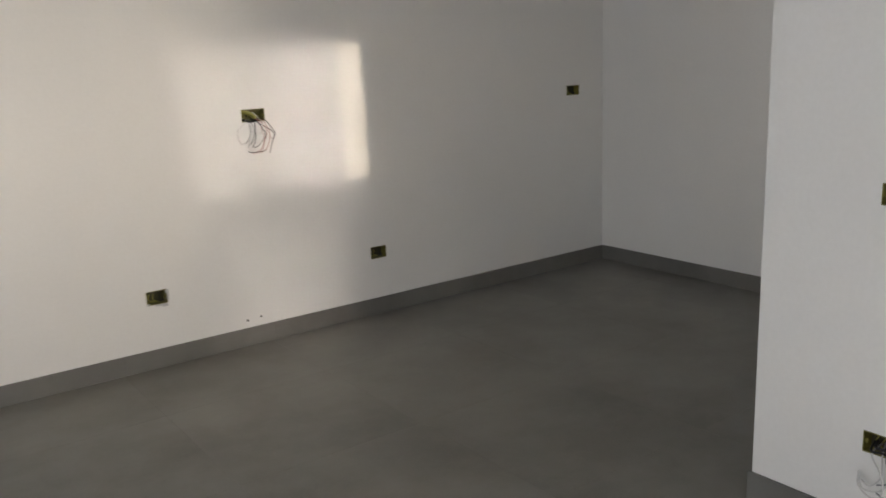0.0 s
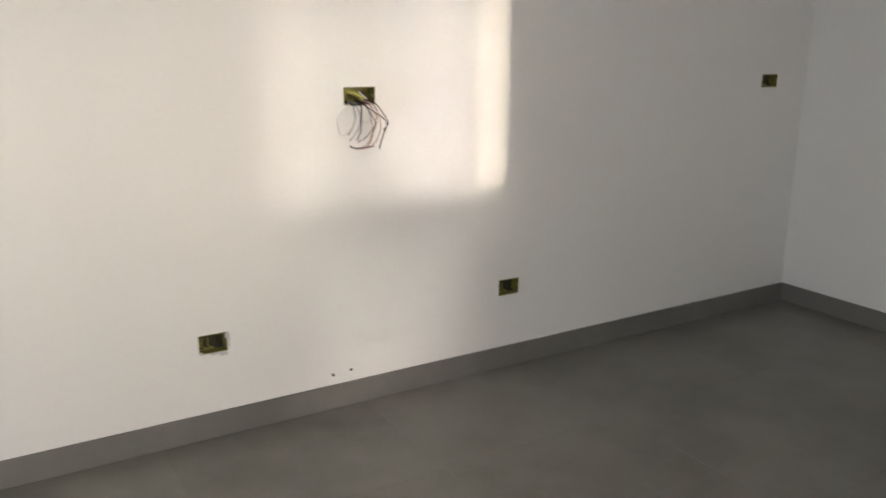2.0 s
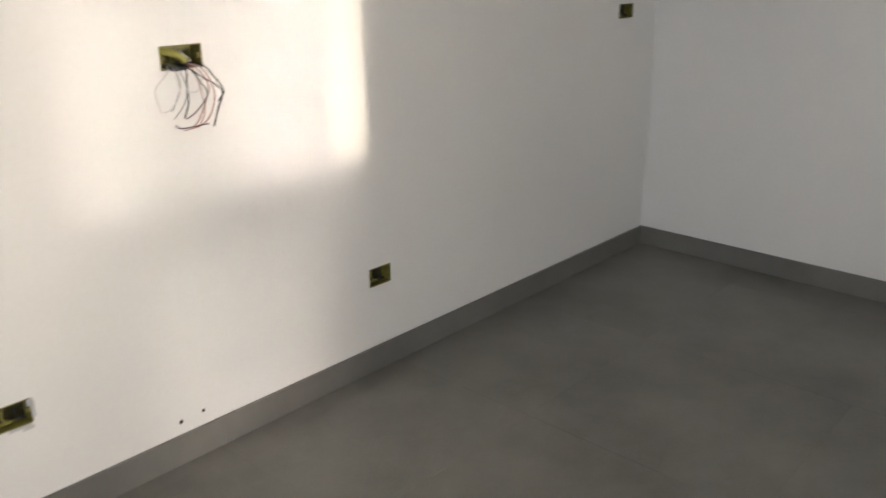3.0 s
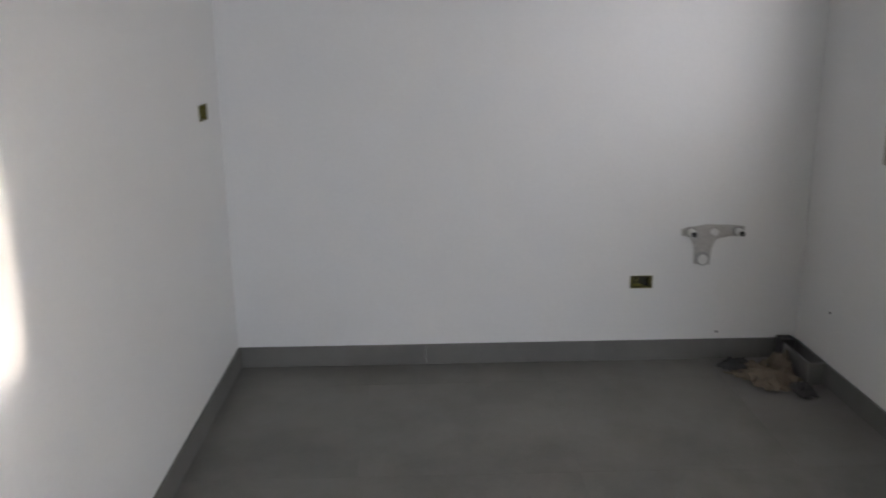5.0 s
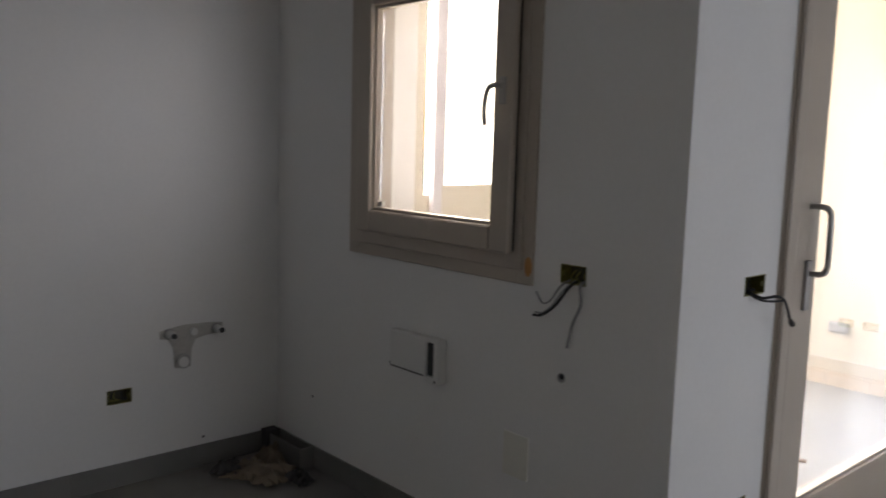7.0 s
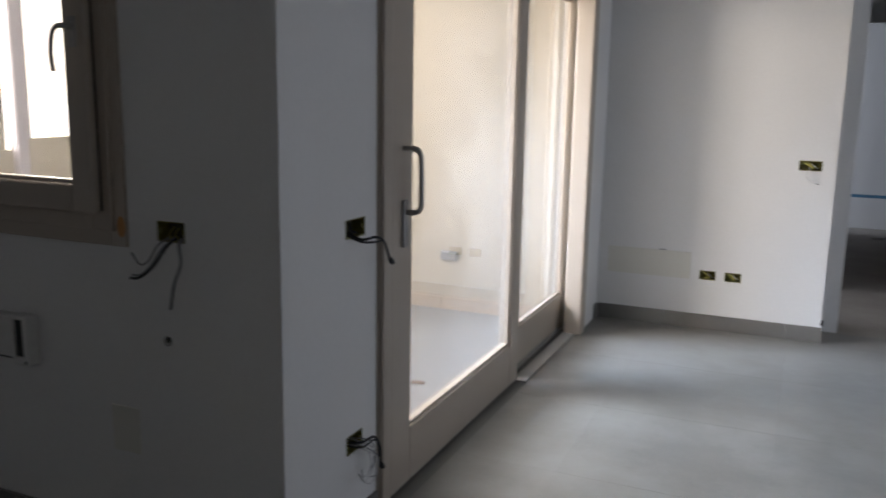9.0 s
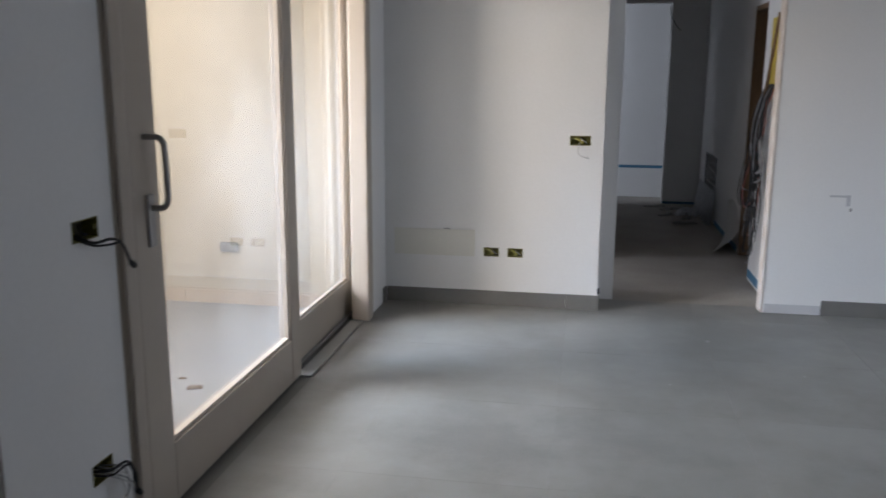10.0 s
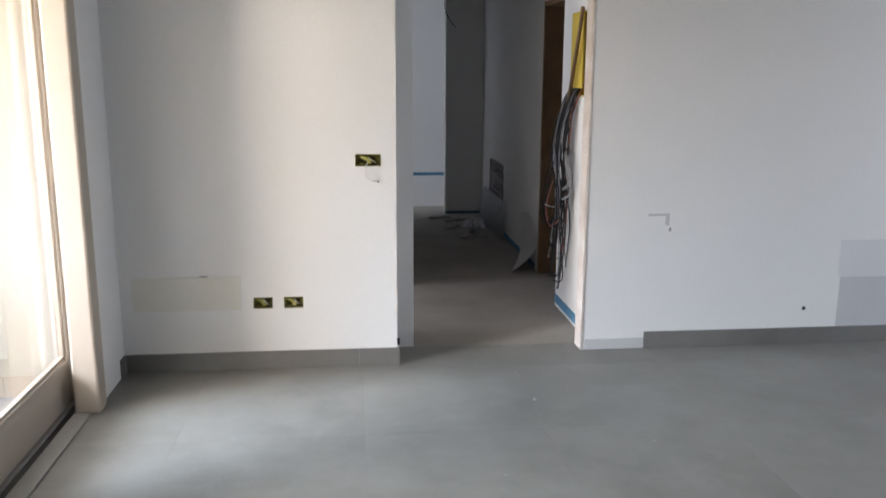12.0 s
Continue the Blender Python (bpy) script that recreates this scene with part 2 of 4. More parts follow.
def wall(name, axis, front, back, u0, u1, z0, z1, holes=(), m=None, label="white painted plaster wall"):
    """An upright wall with openings that go through it. axis: the one it faces along; holes: (u0, u1, z0, z1)."""
    us = sorted({u0, u1, *(h[0] for h in holes), *(h[1] for h in holes)})
    zs = sorted({z0, z1, *(h[2] for h in holes), *(h[3] for h in holes)})
    us, zs = [u for u in us if u0 <= u <= u1], [z for z in zs if z0 <= z <= z1]

    def solid(i, j):
        if not (0 <= i < len(us) - 1 and 0 <= j < len(zs) - 1):
            return False
        u, z = (us[i] + us[i + 1]) / 2, (zs[j] + zs[j + 1]) / 2
        return not any(h[0] < u < h[1] and h[2] < z < h[3] for h in holes)

    def place(u, d, z):
        return (d, u, z) if axis == "x" else (u, d, z)

    bm, made = bmesh.new(), {}

    def v(u, d, z):
        key = (u, d, z)
        if key not in made:
            made[key] = bm.verts.new(place(*key))
        return made[key]

    for i in range(len(us) - 1):
        for j in range(len(zs) - 1):
            if not solid(i, j):
                continue
            a, b, c, d = us[i], us[i + 1], zs[j], zs[j + 1]
            for dep in (front, back):
                bm.faces.new((v(a, dep, c), v(b, dep, c), v(b, dep, d), v(a, dep, d)))
            if not solid(i - 1, j):
                bm.faces.new((v(a, front, c), v(a, front, d), v(a, back, d), v(a, back, c)))
            if not solid(i + 1, j):
                bm.faces.new((v(b, front, c), v(b, front, d), v(b, back, d), v(b, back, c)))
            if not solid(i, j - 1):
                bm.faces.new((v(a, front, c), v(b, front, c), v(b, back, c), v(a, back, c)))
            if not solid(i, j + 1):
                bm.faces.new((v(a, front, d), v(b, front, d), v(b, back, d), v(a, back, d)))
    bmesh.ops.recalc_face_normals(bm, faces=bm.faces)
    return tagged(part(name, bm, m or PLASTER), label, "wall", kind="structure")


# ---- plan ----
TOP = 2.75           # ceiling
CY = -2.70           # window wall
PX = -2.187          # pier and sliding door
EY = -6.43           # wall with the corridor's doorway
FY = -6.585          # wall on the doorway's other side
WX = -8.2            # west wall

# wall boxes: (along, z, width, height)
A_BOXES = [(-2.677, 1.247, 0.130, 0.066), (-3.288, 0.371, 0.106, 0.072), (-1.952, 0.379, 0.106, 0.072), (-0.300, 1.247, 0.118, 0.066)]
B_BOXES = [(-1.931, 0.394, 0.106, 0.062)]
C_BOXES = [(-1.798, 1.100, 0.102, 0.062)]
P_BOXES = [(-3.122, 1.085, 0.125, 0.062), (-3.112, 0.345, 0.104, 0.066)]
E_BOXES = [(-2.980, 0.367, 0.100, 0.060), (-3.140, 0.367, 0.100, 0.060), (-3.543, 1.120, 0.131, 0.062)]


def holes_of(rows):
    return [(u - w / 2, u + w / 2, z - h / 2, z + h / 2) for u, z, w, h in rows]


WIN = (-1.54, -0.65, 1.10, 2.16)
wall("wall_north", "y", 0, 0.25, WX - 0.3, 0, 0, TOP, holes_of(A_BOXES))
wall("wall_east_kitchen", "x", 0, 0.3, CY - 0.3, 0.25, 0, TOP, holes_of(B_BOXES))
wall("wall_window", "y", CY, CY - 0.3, PX + 0.25, 0, 0, TOP, [WIN] + holes_of(C_BOXES))
wall("wall_pier", "x", PX, PX + 0.25, -3.27, CY, 0, TOP, holes_of(P_BOXES))
wall("wall_over_sliding_door", "x", PX, PX + 0.25, -5.98, -3.27, 2.32, TOP)
wall("wall_beside_sliding_door", "x", -2.25, -2.15, EY - 0.32, -5.98, 0, TOP)
wall("wall_behind_fixed_leaf", "x", -2.15, -2.0, EY - 0.32, -6.13, 0, TOP)
wall("wall_over_fixed_leaf", "x", -2.15, -2.0, -6.13, -5.98, 2.32, TOP)
wall("wall_door_reveal", "x", -2.0, -1.925, -6.23, -6.13, -0.03, TOP, m=CREAM, label="cream rendered outer reveal of the sliding door")
wall("wall_south", "y", EY, EY - 0.32, -3.69, -2.25, 0, TOP, holes_of(E_BOXES))
wall("wall_over_doorway", "y", FY, FY - 0.12, -4.77, -3.69, 2.32, TOP)
wall("wall_south_west", "y", FY, FY - 0.12, WX - 0.3, -4.77, 0, TOP)
wall("wall_west", "x", WX, WX - 0.3, FY - 0.12, 0.25, 0, TOP, [(-6.3, -2.9, 0.2, 2.4)])

# corridor and the rooms beside it
wall("wall_panel_side", "x", -4.84, -5.0, -7.55, FY - 0.12, 0, TOP, [(-7.32, -6.93, 1.43, 1.93)])
wall("wall_corridor_west", "x", -4.93, -5.17, -11.45, -7.55, 0, TOP, [(-8.50, -7.55, 0, 2.1), (-10.92, -10.12, 0.26, 0.69)])
wall("wall_corridor_east", "x", -3.69, -3.57, -11.45, EY - 0.32, 0, TOP, [(-8.16, -7.06, 0, 2.3)])
wall("wall_corridor_end", "y", -11.45, -11.57, -5.05, -3.57, 0, TOP, [(-4.5, -3.57, 0, 2.38)], m=PLASTER)
wall("wall_far_room", "y", -12.0, -12.2, -5.05, 0.3, 0, TOP)
wall("wall_far_room_west", "x", -4.93, -5.05, -12.0, -11.57, 0, TOP)
wall("wall_between_rooms", "y", -9.0, -9.12, -3.57, 0, 0, TOP)
wall("wall_facade_rooms", "x", 0, 0.3, -12.2, -6.6, 0, TOP, [(-8.15, -7.05, 0.8, 2.25), (-11.35, -9.85, 0.8, 2.25)])
wall("wall_dark_room_north", "y", -7.43, -7.31, -7.0, -5.0, 0, TOP)
wall("wall_dark_room_south", "y", -8.9, -9.02, -7.0, -5.17, 0, TOP)
wall("wall_dark_room_west", "x", -7.0, -7.12, -9.02, -7.31, 0, TOP)

# loggia
wall("wall_loggia_south", "y", -6.23, -6.43, -2.0, 0.3, -0.03, TOP, m=CREAM, label="cream rendered loggia wall")
wall("wall_loggia_facade", "x", 0.0, 0.3, -6.23, CY - 0.3, -0.03, TOP, [(-5.6, -3.60, 1.27, 2.5)], m=CREAM, label="cream rendered loggia wall with a wide opening")
tagged(part("ceiling", boxes(((WX - 0.3, -12.2, TOP), (0.3, 0.25, TOP + 0.2))), CEIL), "bare grey plaster ceiling", "ceiling", kind="structure")
tagged(part("loggia_floor", boxes(((-2.06, -6.23, -0.2), (0.0, CY - 0.3, -0.03))), LOGGIA), "pale grey paved loggia floor", "floor", kind="structure")
tagged(part("corridor_floor", boxes(((-7.1, -12.2, -0.2), (0.3, -6.72, -0.002))), SCREED), "raw cement screed floor of the corridor", "floor", kind="structure")
tagged(part("ground", boxes(((-600, -600, -4.2), (600, 600, -4.0))), SCREED), "open ground outside", "ground", kind="structure")


# ---- sliding door ----
def leaf(parent, x0, x1, y0, y1, z1, far_stile, stile, rail, name):
    """A glazed leaf between y0 and y1: two stiles, two rails, beads and a pane."""
    ob = part(name, boxes(((x0, y0, 0.015), (x1, y0 + far_stile, z1)), ((x0, y1 - stile, 0.015), (x1, y1, z1)), bevel=0.006), BEIGE, parent)
    part("bottom_rail", boxes(((x0 + 0.001, y0 + far_stile, 0.015), (x1 - 0.001, y1 - stile, rail)), bevel=0.005), BEIGE, ob)
    part("top_rail", boxes(((x0 + 0.001, y0 + far_stile, z1 - 0.12), (x1 - 0.001, y1 - stile, z1)), bevel=0.005), BEIGE, ob)
    a, b, lo, hi = y0 + far_stile, y1 - stile, rail, z1 - 0.12
    c, d = x0 + 0.012, x1 - 0.006
    part("glazing_bead", boxes(((c, a, lo), (d, a + 0.014, hi)), ((c, b - 0.014, lo), (d, b, hi)), ((c, a, lo), (d, b, lo + 0.014)), ((c, a, hi - 0.014), (d, b, hi)), bevel=0.003), BEIGE, ob)
    g = part("pane", boxes((((x0 + x1) / 2 + 0.004, a + 0.003, lo + 0.003), ((x0 + x1) / 2 + 0.012, b - 0.003, hi - 0.003))), GLASS, ob, "clear glass pane")
    g.visible_shadow = False
    return ob


door = thing("sliding_door", PX, -4.6, 0, "closed beige lacquered sliding glass door to the loggia, grey metal pull handle", "sliding door", kind="structure")


def under(ob, top):
    """Keeps the place of a part that was built in world coordinates."""
    ob.parent = top
    ob.matrix_parent_inverse = top.matrix_world.inverted()
    return ob


bpy.context.view_layer.update()
under(part("door_frame", boxes(((-2.20, -3.37, 0.0), (-2.05, -3.27, 2.32)), ((-2.278, -5.979, 0.0), (-2.162, -5.885, 2.32)), ((-2.20, -5.885, 2.23), (-2.05, -3.37, 2.32)), bevel=0.012), BEIGE), door)
under(part("frame_lip", boxes(((-2.215, -3.325, 0.0), (-2.199, -3.275, 2.32)), ((-2.268, -6.022, 0.0), (-2.252, -5.98, 2.32)), bevel=0.005), BEIGE), door)
under(leaf(None, -2.190, -2.128, -4.87, -3.38, 2.225, 0.125, 0.168, 0.238, "sliding_leaf"), door)
under(leaf(None, -2.112, -2.062, -6.12, -4.89, 2.225, 0.12, 0.13, 0.236, "fixed_leaf"), door)
under(part("floor_track", boxes(((-2.24, -5.885, -0.002), (-2.160, -4.87, 0.010)), ((-2.128, -6.12, -0.002), (-2.06, -3.37, 0.014)), bevel=0.003), STONE, label="pale stone sill of the track"), door)
under(part("track_groove", boxes(((-2.160, -5.98, -0.002), (-2.128, -4.87, 0.002))), DARK, label="dark track groove"), door)
hb = bmesh.new()
tube(hb, bend([(-2.178, -3.47, 1.325), (-2.235, -3.47, 1.325), (-2.252, -3.475, 1.31), (-2.255, -3.48, 1.28), (-2.255, -3.485, 1.14), (-2.252, -3.482, 1.11), (-2.235, -3.478, 1.095), (-2.178, -3.475, 1.095)]), 0.0105, 10)
under(part("pull_handle", hb, BRONZE, label="satin grey metal D-shaped pull handle"), door)
under(part("lock_plate", boxes(((-2.203, -3.495, 0.965), (-2.188, -3.455, 1.14)), bevel=0.005), BRONZE, label="satin grey metal lock plate"), door)

# ---- kitchen window ----
win = thing("window_1", -1.09, CY, 1.03, "beige lacquered wooden casement window, closed, with a curved handle", "window", kind="structure")
bpy.context.view_layer.update()


def ring(x0, x1, z0, z1, w, y0, y1, bevel):
    return boxes(((x0, y0, z0), (x0 + w, y1, z1)), ((x1 - w, y0, z0), (x1, y1, z1)), ((x0 + w, y0, z0), (x1 - w, y1, z0 + w)), ((x0 + w, y0, z1 - w), (x1 - w, y1, z1)), bevel=bevel)


under(part("casing", ring(-1.632, -0.598, 1.04, 2.225, 0.062, CY - 0.001, CY + 0.012, 0.003), BEIGE), win)
under(part("window_frame", ring(-1.592, -0.640, 1.088, 2.172, 0.075, CY - 0.07, CY + 0.024, 0.004), BEIGE), win)
sb = ring(-1.565, -0.712, 1.143, 2.112, 0.088, CY + 0.036, CY + 0.066, 0.008)
for a, b in (((-1.549, CY - 0.06, 1.159), (-1.483, CY + 0.037, 2.096)), ((-0.794, CY - 0.06, 1.159), (-0.728, CY + 0.037, 2.096)), ((-1.483, CY - 0.06, 1.159), (-0.794, CY + 0.037, 1.225)), ((-1.483, CY - 0.06, 2.030), (-0.794, CY + 0.037, 2.096))):
    add_box(sb, a, b, 0.003)
sash = under(part("sash", sb, BEIGE), win)
# black ring that paints the shadow line in the gap behind the sash
under(part("sash_shadow_line", ring(-1.558, -0.719, 1.150, 2.105, 0.010, CY + 0.025, CY + 0.034, 0.001), DARK, label="dark ring painted as the shadow gap round the sash"), win)
under(part("glazing_bead", ring(-1.478, -0.799, 1.230, 2.025, 0.013, CY + 0.018, CY + 0.048, 0.004), BEIGE), win)
pane = under(part("pane", boxes(((-1.472, CY + 0.004, 1.236), (-0.805, CY + 0.012, 2.019))), GLASS, label="clear glass pane"), win)
pane.visible_shadow = False
HX = -1.522
wb = disc(boxes(((HX - 0.015, CY + 0.065, 1.635), (HX + 0.015, CY + 0.074, 1.725)), bevel=0.004), (HX, CY + 0.073, 1.695), (0, 1, 0), 0.013, 0.014, 14)
handle = under(part("window_handle", wb, BRONZE, label="satin grey metal handle"), win)
lb = tube(bmesh.new(), bend([(HX, CY + 0.075, 1.695), (HX + 0.001, CY + 0.102, 1.695), (HX + 0.009, CY + 0.114, 1.692), (HX + 0.023, CY + 0.117, 1.678), (HX + 0.032, CY + 0.117, 1.648), (HX + 0.037, CY + 0.115, 1.605), (HX + 0.036, CY + 0.111, 1.565)]), 0.0085, 8)
under(part("lever", lb, BRONZE), handle)
for x in (-0.826, -1.455):
    under(part("clip", boxes(((x - 0.012, CY + 0.012, 1.246), (x + 0.012, CY + 0.030, 1.264)), bevel=0.002), STEEL), win)
kb = disc(bmesh.new(), (0, CY + 0.008, 0), (0, 1, 0), 0.015, 0.007, 18)
for v in kb.verts:
    v.co = Vector((v.co.x - 1.616, v.co.y, v.co.z * 2.2 + 1.103))
under(part("wood_plug", kb, ORANGE, label="orange oval wooden plug"), win)
under(part("outer_sill", boxes(((-1.54, CY - 0.34, 1.085), (-0.65, CY - 0.07, 1.11))), STONE), win)


# ---- wall boxes with their wires ----
def wall_box(along, z, w, h, facing, at, wires=(), label="", lit_inside=False):
    """A flush plastic box in a wall. Local x runs along the wall, local y points into the room."""
    turn = {"-y": 180, "-x": 90, "+y": 0}[facing]
    here = (along, at, z) if facing in ("-y", "+y") else (at, along, z)
    top = thing("junction_box", *here, label, "junction box", "open electrical boxes", turn=turn)
    a, b, t = w / 2, h / 2, 0.003
    part("shell", boxes(((-a, -0.05, -b), (a, -0.047, b)), ((-a, -0.047, -b), (-a + t, 0.002, b)), ((a - t, -0.047, -b), (a, 0.002, b)),
                        ((-a + t, -0.047, -b), (a - t, 0.002, -b + t)), ((-a + t, -0.047, b - t), (a - t, 0.002, b))), OLIVE, top)
    # the back's tone carries the shade inside; lit boxes get the lighter one
    part("knockout_back", boxes(((-a + 0.004, -0.047, -b + 0.004), (a - 0.004, -0.045, b - 0.004))), OLIVE if lit_inside else SHADE_OLIVE, top)
    for e in (-a + t, a - 0.013):
        part("screw_lug", boxes(((e, -0.012, -0.008), (e + 0.010, -0.003, 0.008)), bevel=0.002), OLIVE, top)
    part("knockout_ring", disc(bmesh.new(), (a * 0.15, -0.0455, 0.0), (0, 1, 0), 0.012, 0.004, 14), SHADE_OLIVE, top)
    for k, (x, m) in enumerate(((-a * 0.55, BLACKW), (a * 0.5, LIT_OLIVE), (a * 0.1, LIT_OLIVE))):
        cb = bmesh.new()
        tube(cb, bend([(x, -0.045, b * 0.3), (x + 0.008, -0.03, -b * 0.45), (x - 0.012, -0.022, -b * 0.7), (x + 0.016, -0.026, -b * 0.75)], 4), 0.0026, 5)
        part("coiled_wire", cb, m, top)
    # lit boxes also get a conduit end in the lit tone
    if lit_inside:
        mouth = bmesh.new()
        tube(mouth, bend([(a * 0.9, -0.040, b * 0.55), (a * 0.35, -0.022, b * 0.40), (-a * 0.10, -0.014, -b * 0.05), (-a * 0.25, -0.012, -b * 0.55)], 5), 0.011, 8)
        part("conduit_end", mouth, LIT_OLIVE, top, "yellow-green conduit end")
        clip = bmesh.new()
        tube(clip, bend([(-a * 0.7, -0.030, -b * 0.75), (-a * 0.45, -0.010, -b * 0.2), (-a * 0.2, -0.006, b * 0.1), (-a * 0.05, -0.008, b * 0.5)], 4), 0.0024, 5)
        part("coiled_wire", clip, WHITEW, top)
    for colour, r, pts in wires:
        cb = bmesh.new()
        tube(cb, bend(pts), r, 6)
        part("wire", cb, colour, top)
    return top


A_WIRES = [
    (WHITEW, 0.0022, [(0.057, -0.034), (0.109, -0.073), (0.112, -0.112), (0.090, -0.141), (0.057, -0.131), (0.044, -0.086), (0.047, -0.04)]),
    (GREYW, 0.0022, [(0.047, -0.03), (0.040, -0.073), (0.044, -0.118), (0.063, -0.141)]),
    (BLACKW, 0.0026, [(0.018, -0.03), (0.005, -0.073), (0.012, -0.125), (0.038, -0.160)]),
    (BLACKW, 0.0022, [(-0.008, -0.03), (-0.034, -0.073), (-0.040, -0.105), (-0.014, -0.150), (0.018, -0.170)]),
    (REDW, 0.0020, [(-0.020, -0.03), (-0.047, -0.079), (-0.044, -0.131), (-0.020, -0.177), (0.012, -0.187)]),
    (BLACKW, 0.0026, [(0.005, -0.03), (-0.047, -0.060), (-0.079, -0.079), (-0.089, -0.105), (-0.079, -0.150), (-0.070, -0.203)]),
    (BLACKW, 0.0024, [(-0.053, -0.027), (-0.079, -0.060), (-0.094, -0.099), (-0.083, -0.131)]),
    (REDW, 0.0020, [(-0.040, -0.03), (-0.063, -0.099), (-0.057, -0.164), (-0.027, -0.193), (0.040, -0.196)]),
    (WHITEW, 0.0020, [(-0.027, -0.03), (-0.027, -0.092), (0.002, -0.096)]),
    (REDW, 0.0018, [(-0.014, -0.03), (-0.037, -0.099), (-0.027, -0.150), (-0.008, -0.196)]),
    (GREYW, 0.0020, [(0.030, -0.03), (0.022, -0.08), (0.030, -0.13), (0.055, -0.165)]),
    (BLACKW, 0.0022, [(-0.034, -0.186), (0.038, -0.192), (0.054, -0.182)]),
]
A_WIRES = [(c, r * 0.78, [(0.6 * p[0][0], -0.035, -0.018)] * (k < 11) + [(x, 0.022 + 0.03 * math.sin(0.9 * q + k) ** 2, z) for q, (x, z) in enumerate(p)]) for k, (c, r, p) in enumerate(A_WIRES)]
A_WIRES += [(BLACKW, 0.0055, [(0.050, -0.03, -0.020), (0.030, 0.004, -0.031), (-0.010, 0.008, -0.029), (-0.045, -0.02, -0.024)])]
wall_box(*A_BOXES[0], "-y", 0, A_WIRES, "open yellow-green wall box with loose black, red and white wires", True)
wall_box(*A_BOXES[1], "-y", 0, (), "open wall box with ragged plaster edge above the skirting")
wall_box(*A_BOXES[2], "-y", 0, (), "open yellow-green wall box above the skirting")
wall_box(*A_BOXES[3], "-y", 0, (), "open wall box at switch height near the corner")
wall_box(*B_BOXES[0], "-x", 0, (), "open wall box below the sink pipes")
C_WIRES = [
    (BLACKW, 0.0045, [(0.0, -0.03, -0.02), (0.0, 0.02, -0.04), (-0.03, 0.05, -0.10), (-0.075, 0.06, -0.135), (-0.11, 0.06, -0.14)]),
    (GREYW, 0.0035, [(-0.01, -0.03, -0.02), (-0.02, 0.02, -0.05), (-0.04, 0.05, -0.10), (-0.08, 0.05, -0.13), (-0.11, 0.05, -0.132)]),
    (GREYW, 0.003, [(-0.03, -0.03, -0.02), (-0.035, 0.02, -0.04), (-0.055, 0.04, -0.085), (-0.09, 0.04, -0.10), (-0.115, 0.045, -0.065)]),
    (GREYW, 0.0055, [(0.03, -0.03, -0.02), (0.045, 0.02, -0.03), (0.058, 0.03, -0.085), (0.03, 0.03, -0.15), (0.012, 0.03, -0.23)]),
]
C_WIRES = [(c, r, [(-x, y, z) for x, y, z in p]) for c, r, p in C_WIRES]
wall_box(*C_BOXES[0], "+y", CY, C_WIRES, "open wall box with bent grey and black cables below the window")
P1 = [(BLACKW, 0.0045, [(-0.02, -0.03, -0.01), (-0.01, 0.03, -0.035), (0.03, 0.06, -0.03), (0.07, 0.07, -0.05), (0.10, 0.075, -0.11), (0.115, 0.075, -0.125)]),
      (BLACKW, 0.0035, [(-0.03, -0.03, -0.015), (-0.02, 0.03, -0.04), (0.02, 0.06, -0.045), (0.065, 0.068, -0.045)]),
      (BLACKW, 0.009, [(0.105, 0.075, -0.115), (0.122, 0.076, -0.13)])]
P2 = [(WHITEW, 0.0028, [(-0.01, -0.03, -0.005), (-0.005, 0.04, -0.015), (0.035, 0.065, -0.055), (0.045, 0.065, -0.115), (0.010, 0.06, -0.140), (-0.030, 0.055, -0.118), (-0.035, 0.05, -0.075)]),
      (GREYW, 0.0026, [(0.01, -0.03, -0.01), (0.035, 0.035, -0.03), (0.070, 0.055, -0.075), (0.055, 0.055, -0.130), (0.020, 0.05, -0.125)]),
      (BLACKW, 0.0035, [(-0.03, -0.03, -0.005), (-0.01, 0.035, -0.008), (0.04, 0.055, 0.004), (0.072, 0.055, -0.03), (0.075, 0.055, -0.07)]),
      (BLACKW, 0.0045, [(-0.02, -0.03, 0.0), (0.0, 0.03, 0.005), (0.05, 0.05, 0.01), (0.085, 0.055, -0.04), (0.09, 0.055, -0.10)]),
      (BLACKW, 0.010, [(0.088, 0.055, -0.105), (0.105, 0.056, -0.122)]),
      (WHITEW, 0.0025, [(0.0, -0.03, 0.0), (0.02, 0.03, -0.02), (0.03, 0.05, -0.07), (0.0, 0.05, -0.11), (-0.03, 0.04, -0.105)]),
      (WHITEW, 0.0025, [(0.02, -0.03, 0.0), (0.04, 0.04, -0.02), (0.06, 0.05, -0.06), (0.03, 0.05, -0.115), (-0.02, 0.05, -0.125), (-0.04, 0.04, -0.09)]),
      (GREYW, 0.0025, [(0.03, -0.03, 0.0), (0.05, 0.04, -0.01), (0.05, 0.05, -0.08), (0.02, 0.05, -0.10)])]


def flip(rows):
    return [(c, r, [(-x, y, z) for x, y, z in p]) for c, r, p in rows]


wall_box(*P_BOXES[0], "-x", PX, flip(P1), "open wall box with a capped black cable beside the sliding door")
wall_box(*P_BOXES[1], "-x", PX, flip(P2), "open low wall box with white wires and a capped black cable")
wall_box(*E_BOXES[0], "+y", EY, (), "open yellow-green wall box above the skirting", True)
wall_box(*E_BOXES[1], "+y", EY, (), "open yellow-green wall box above the skirting", True)
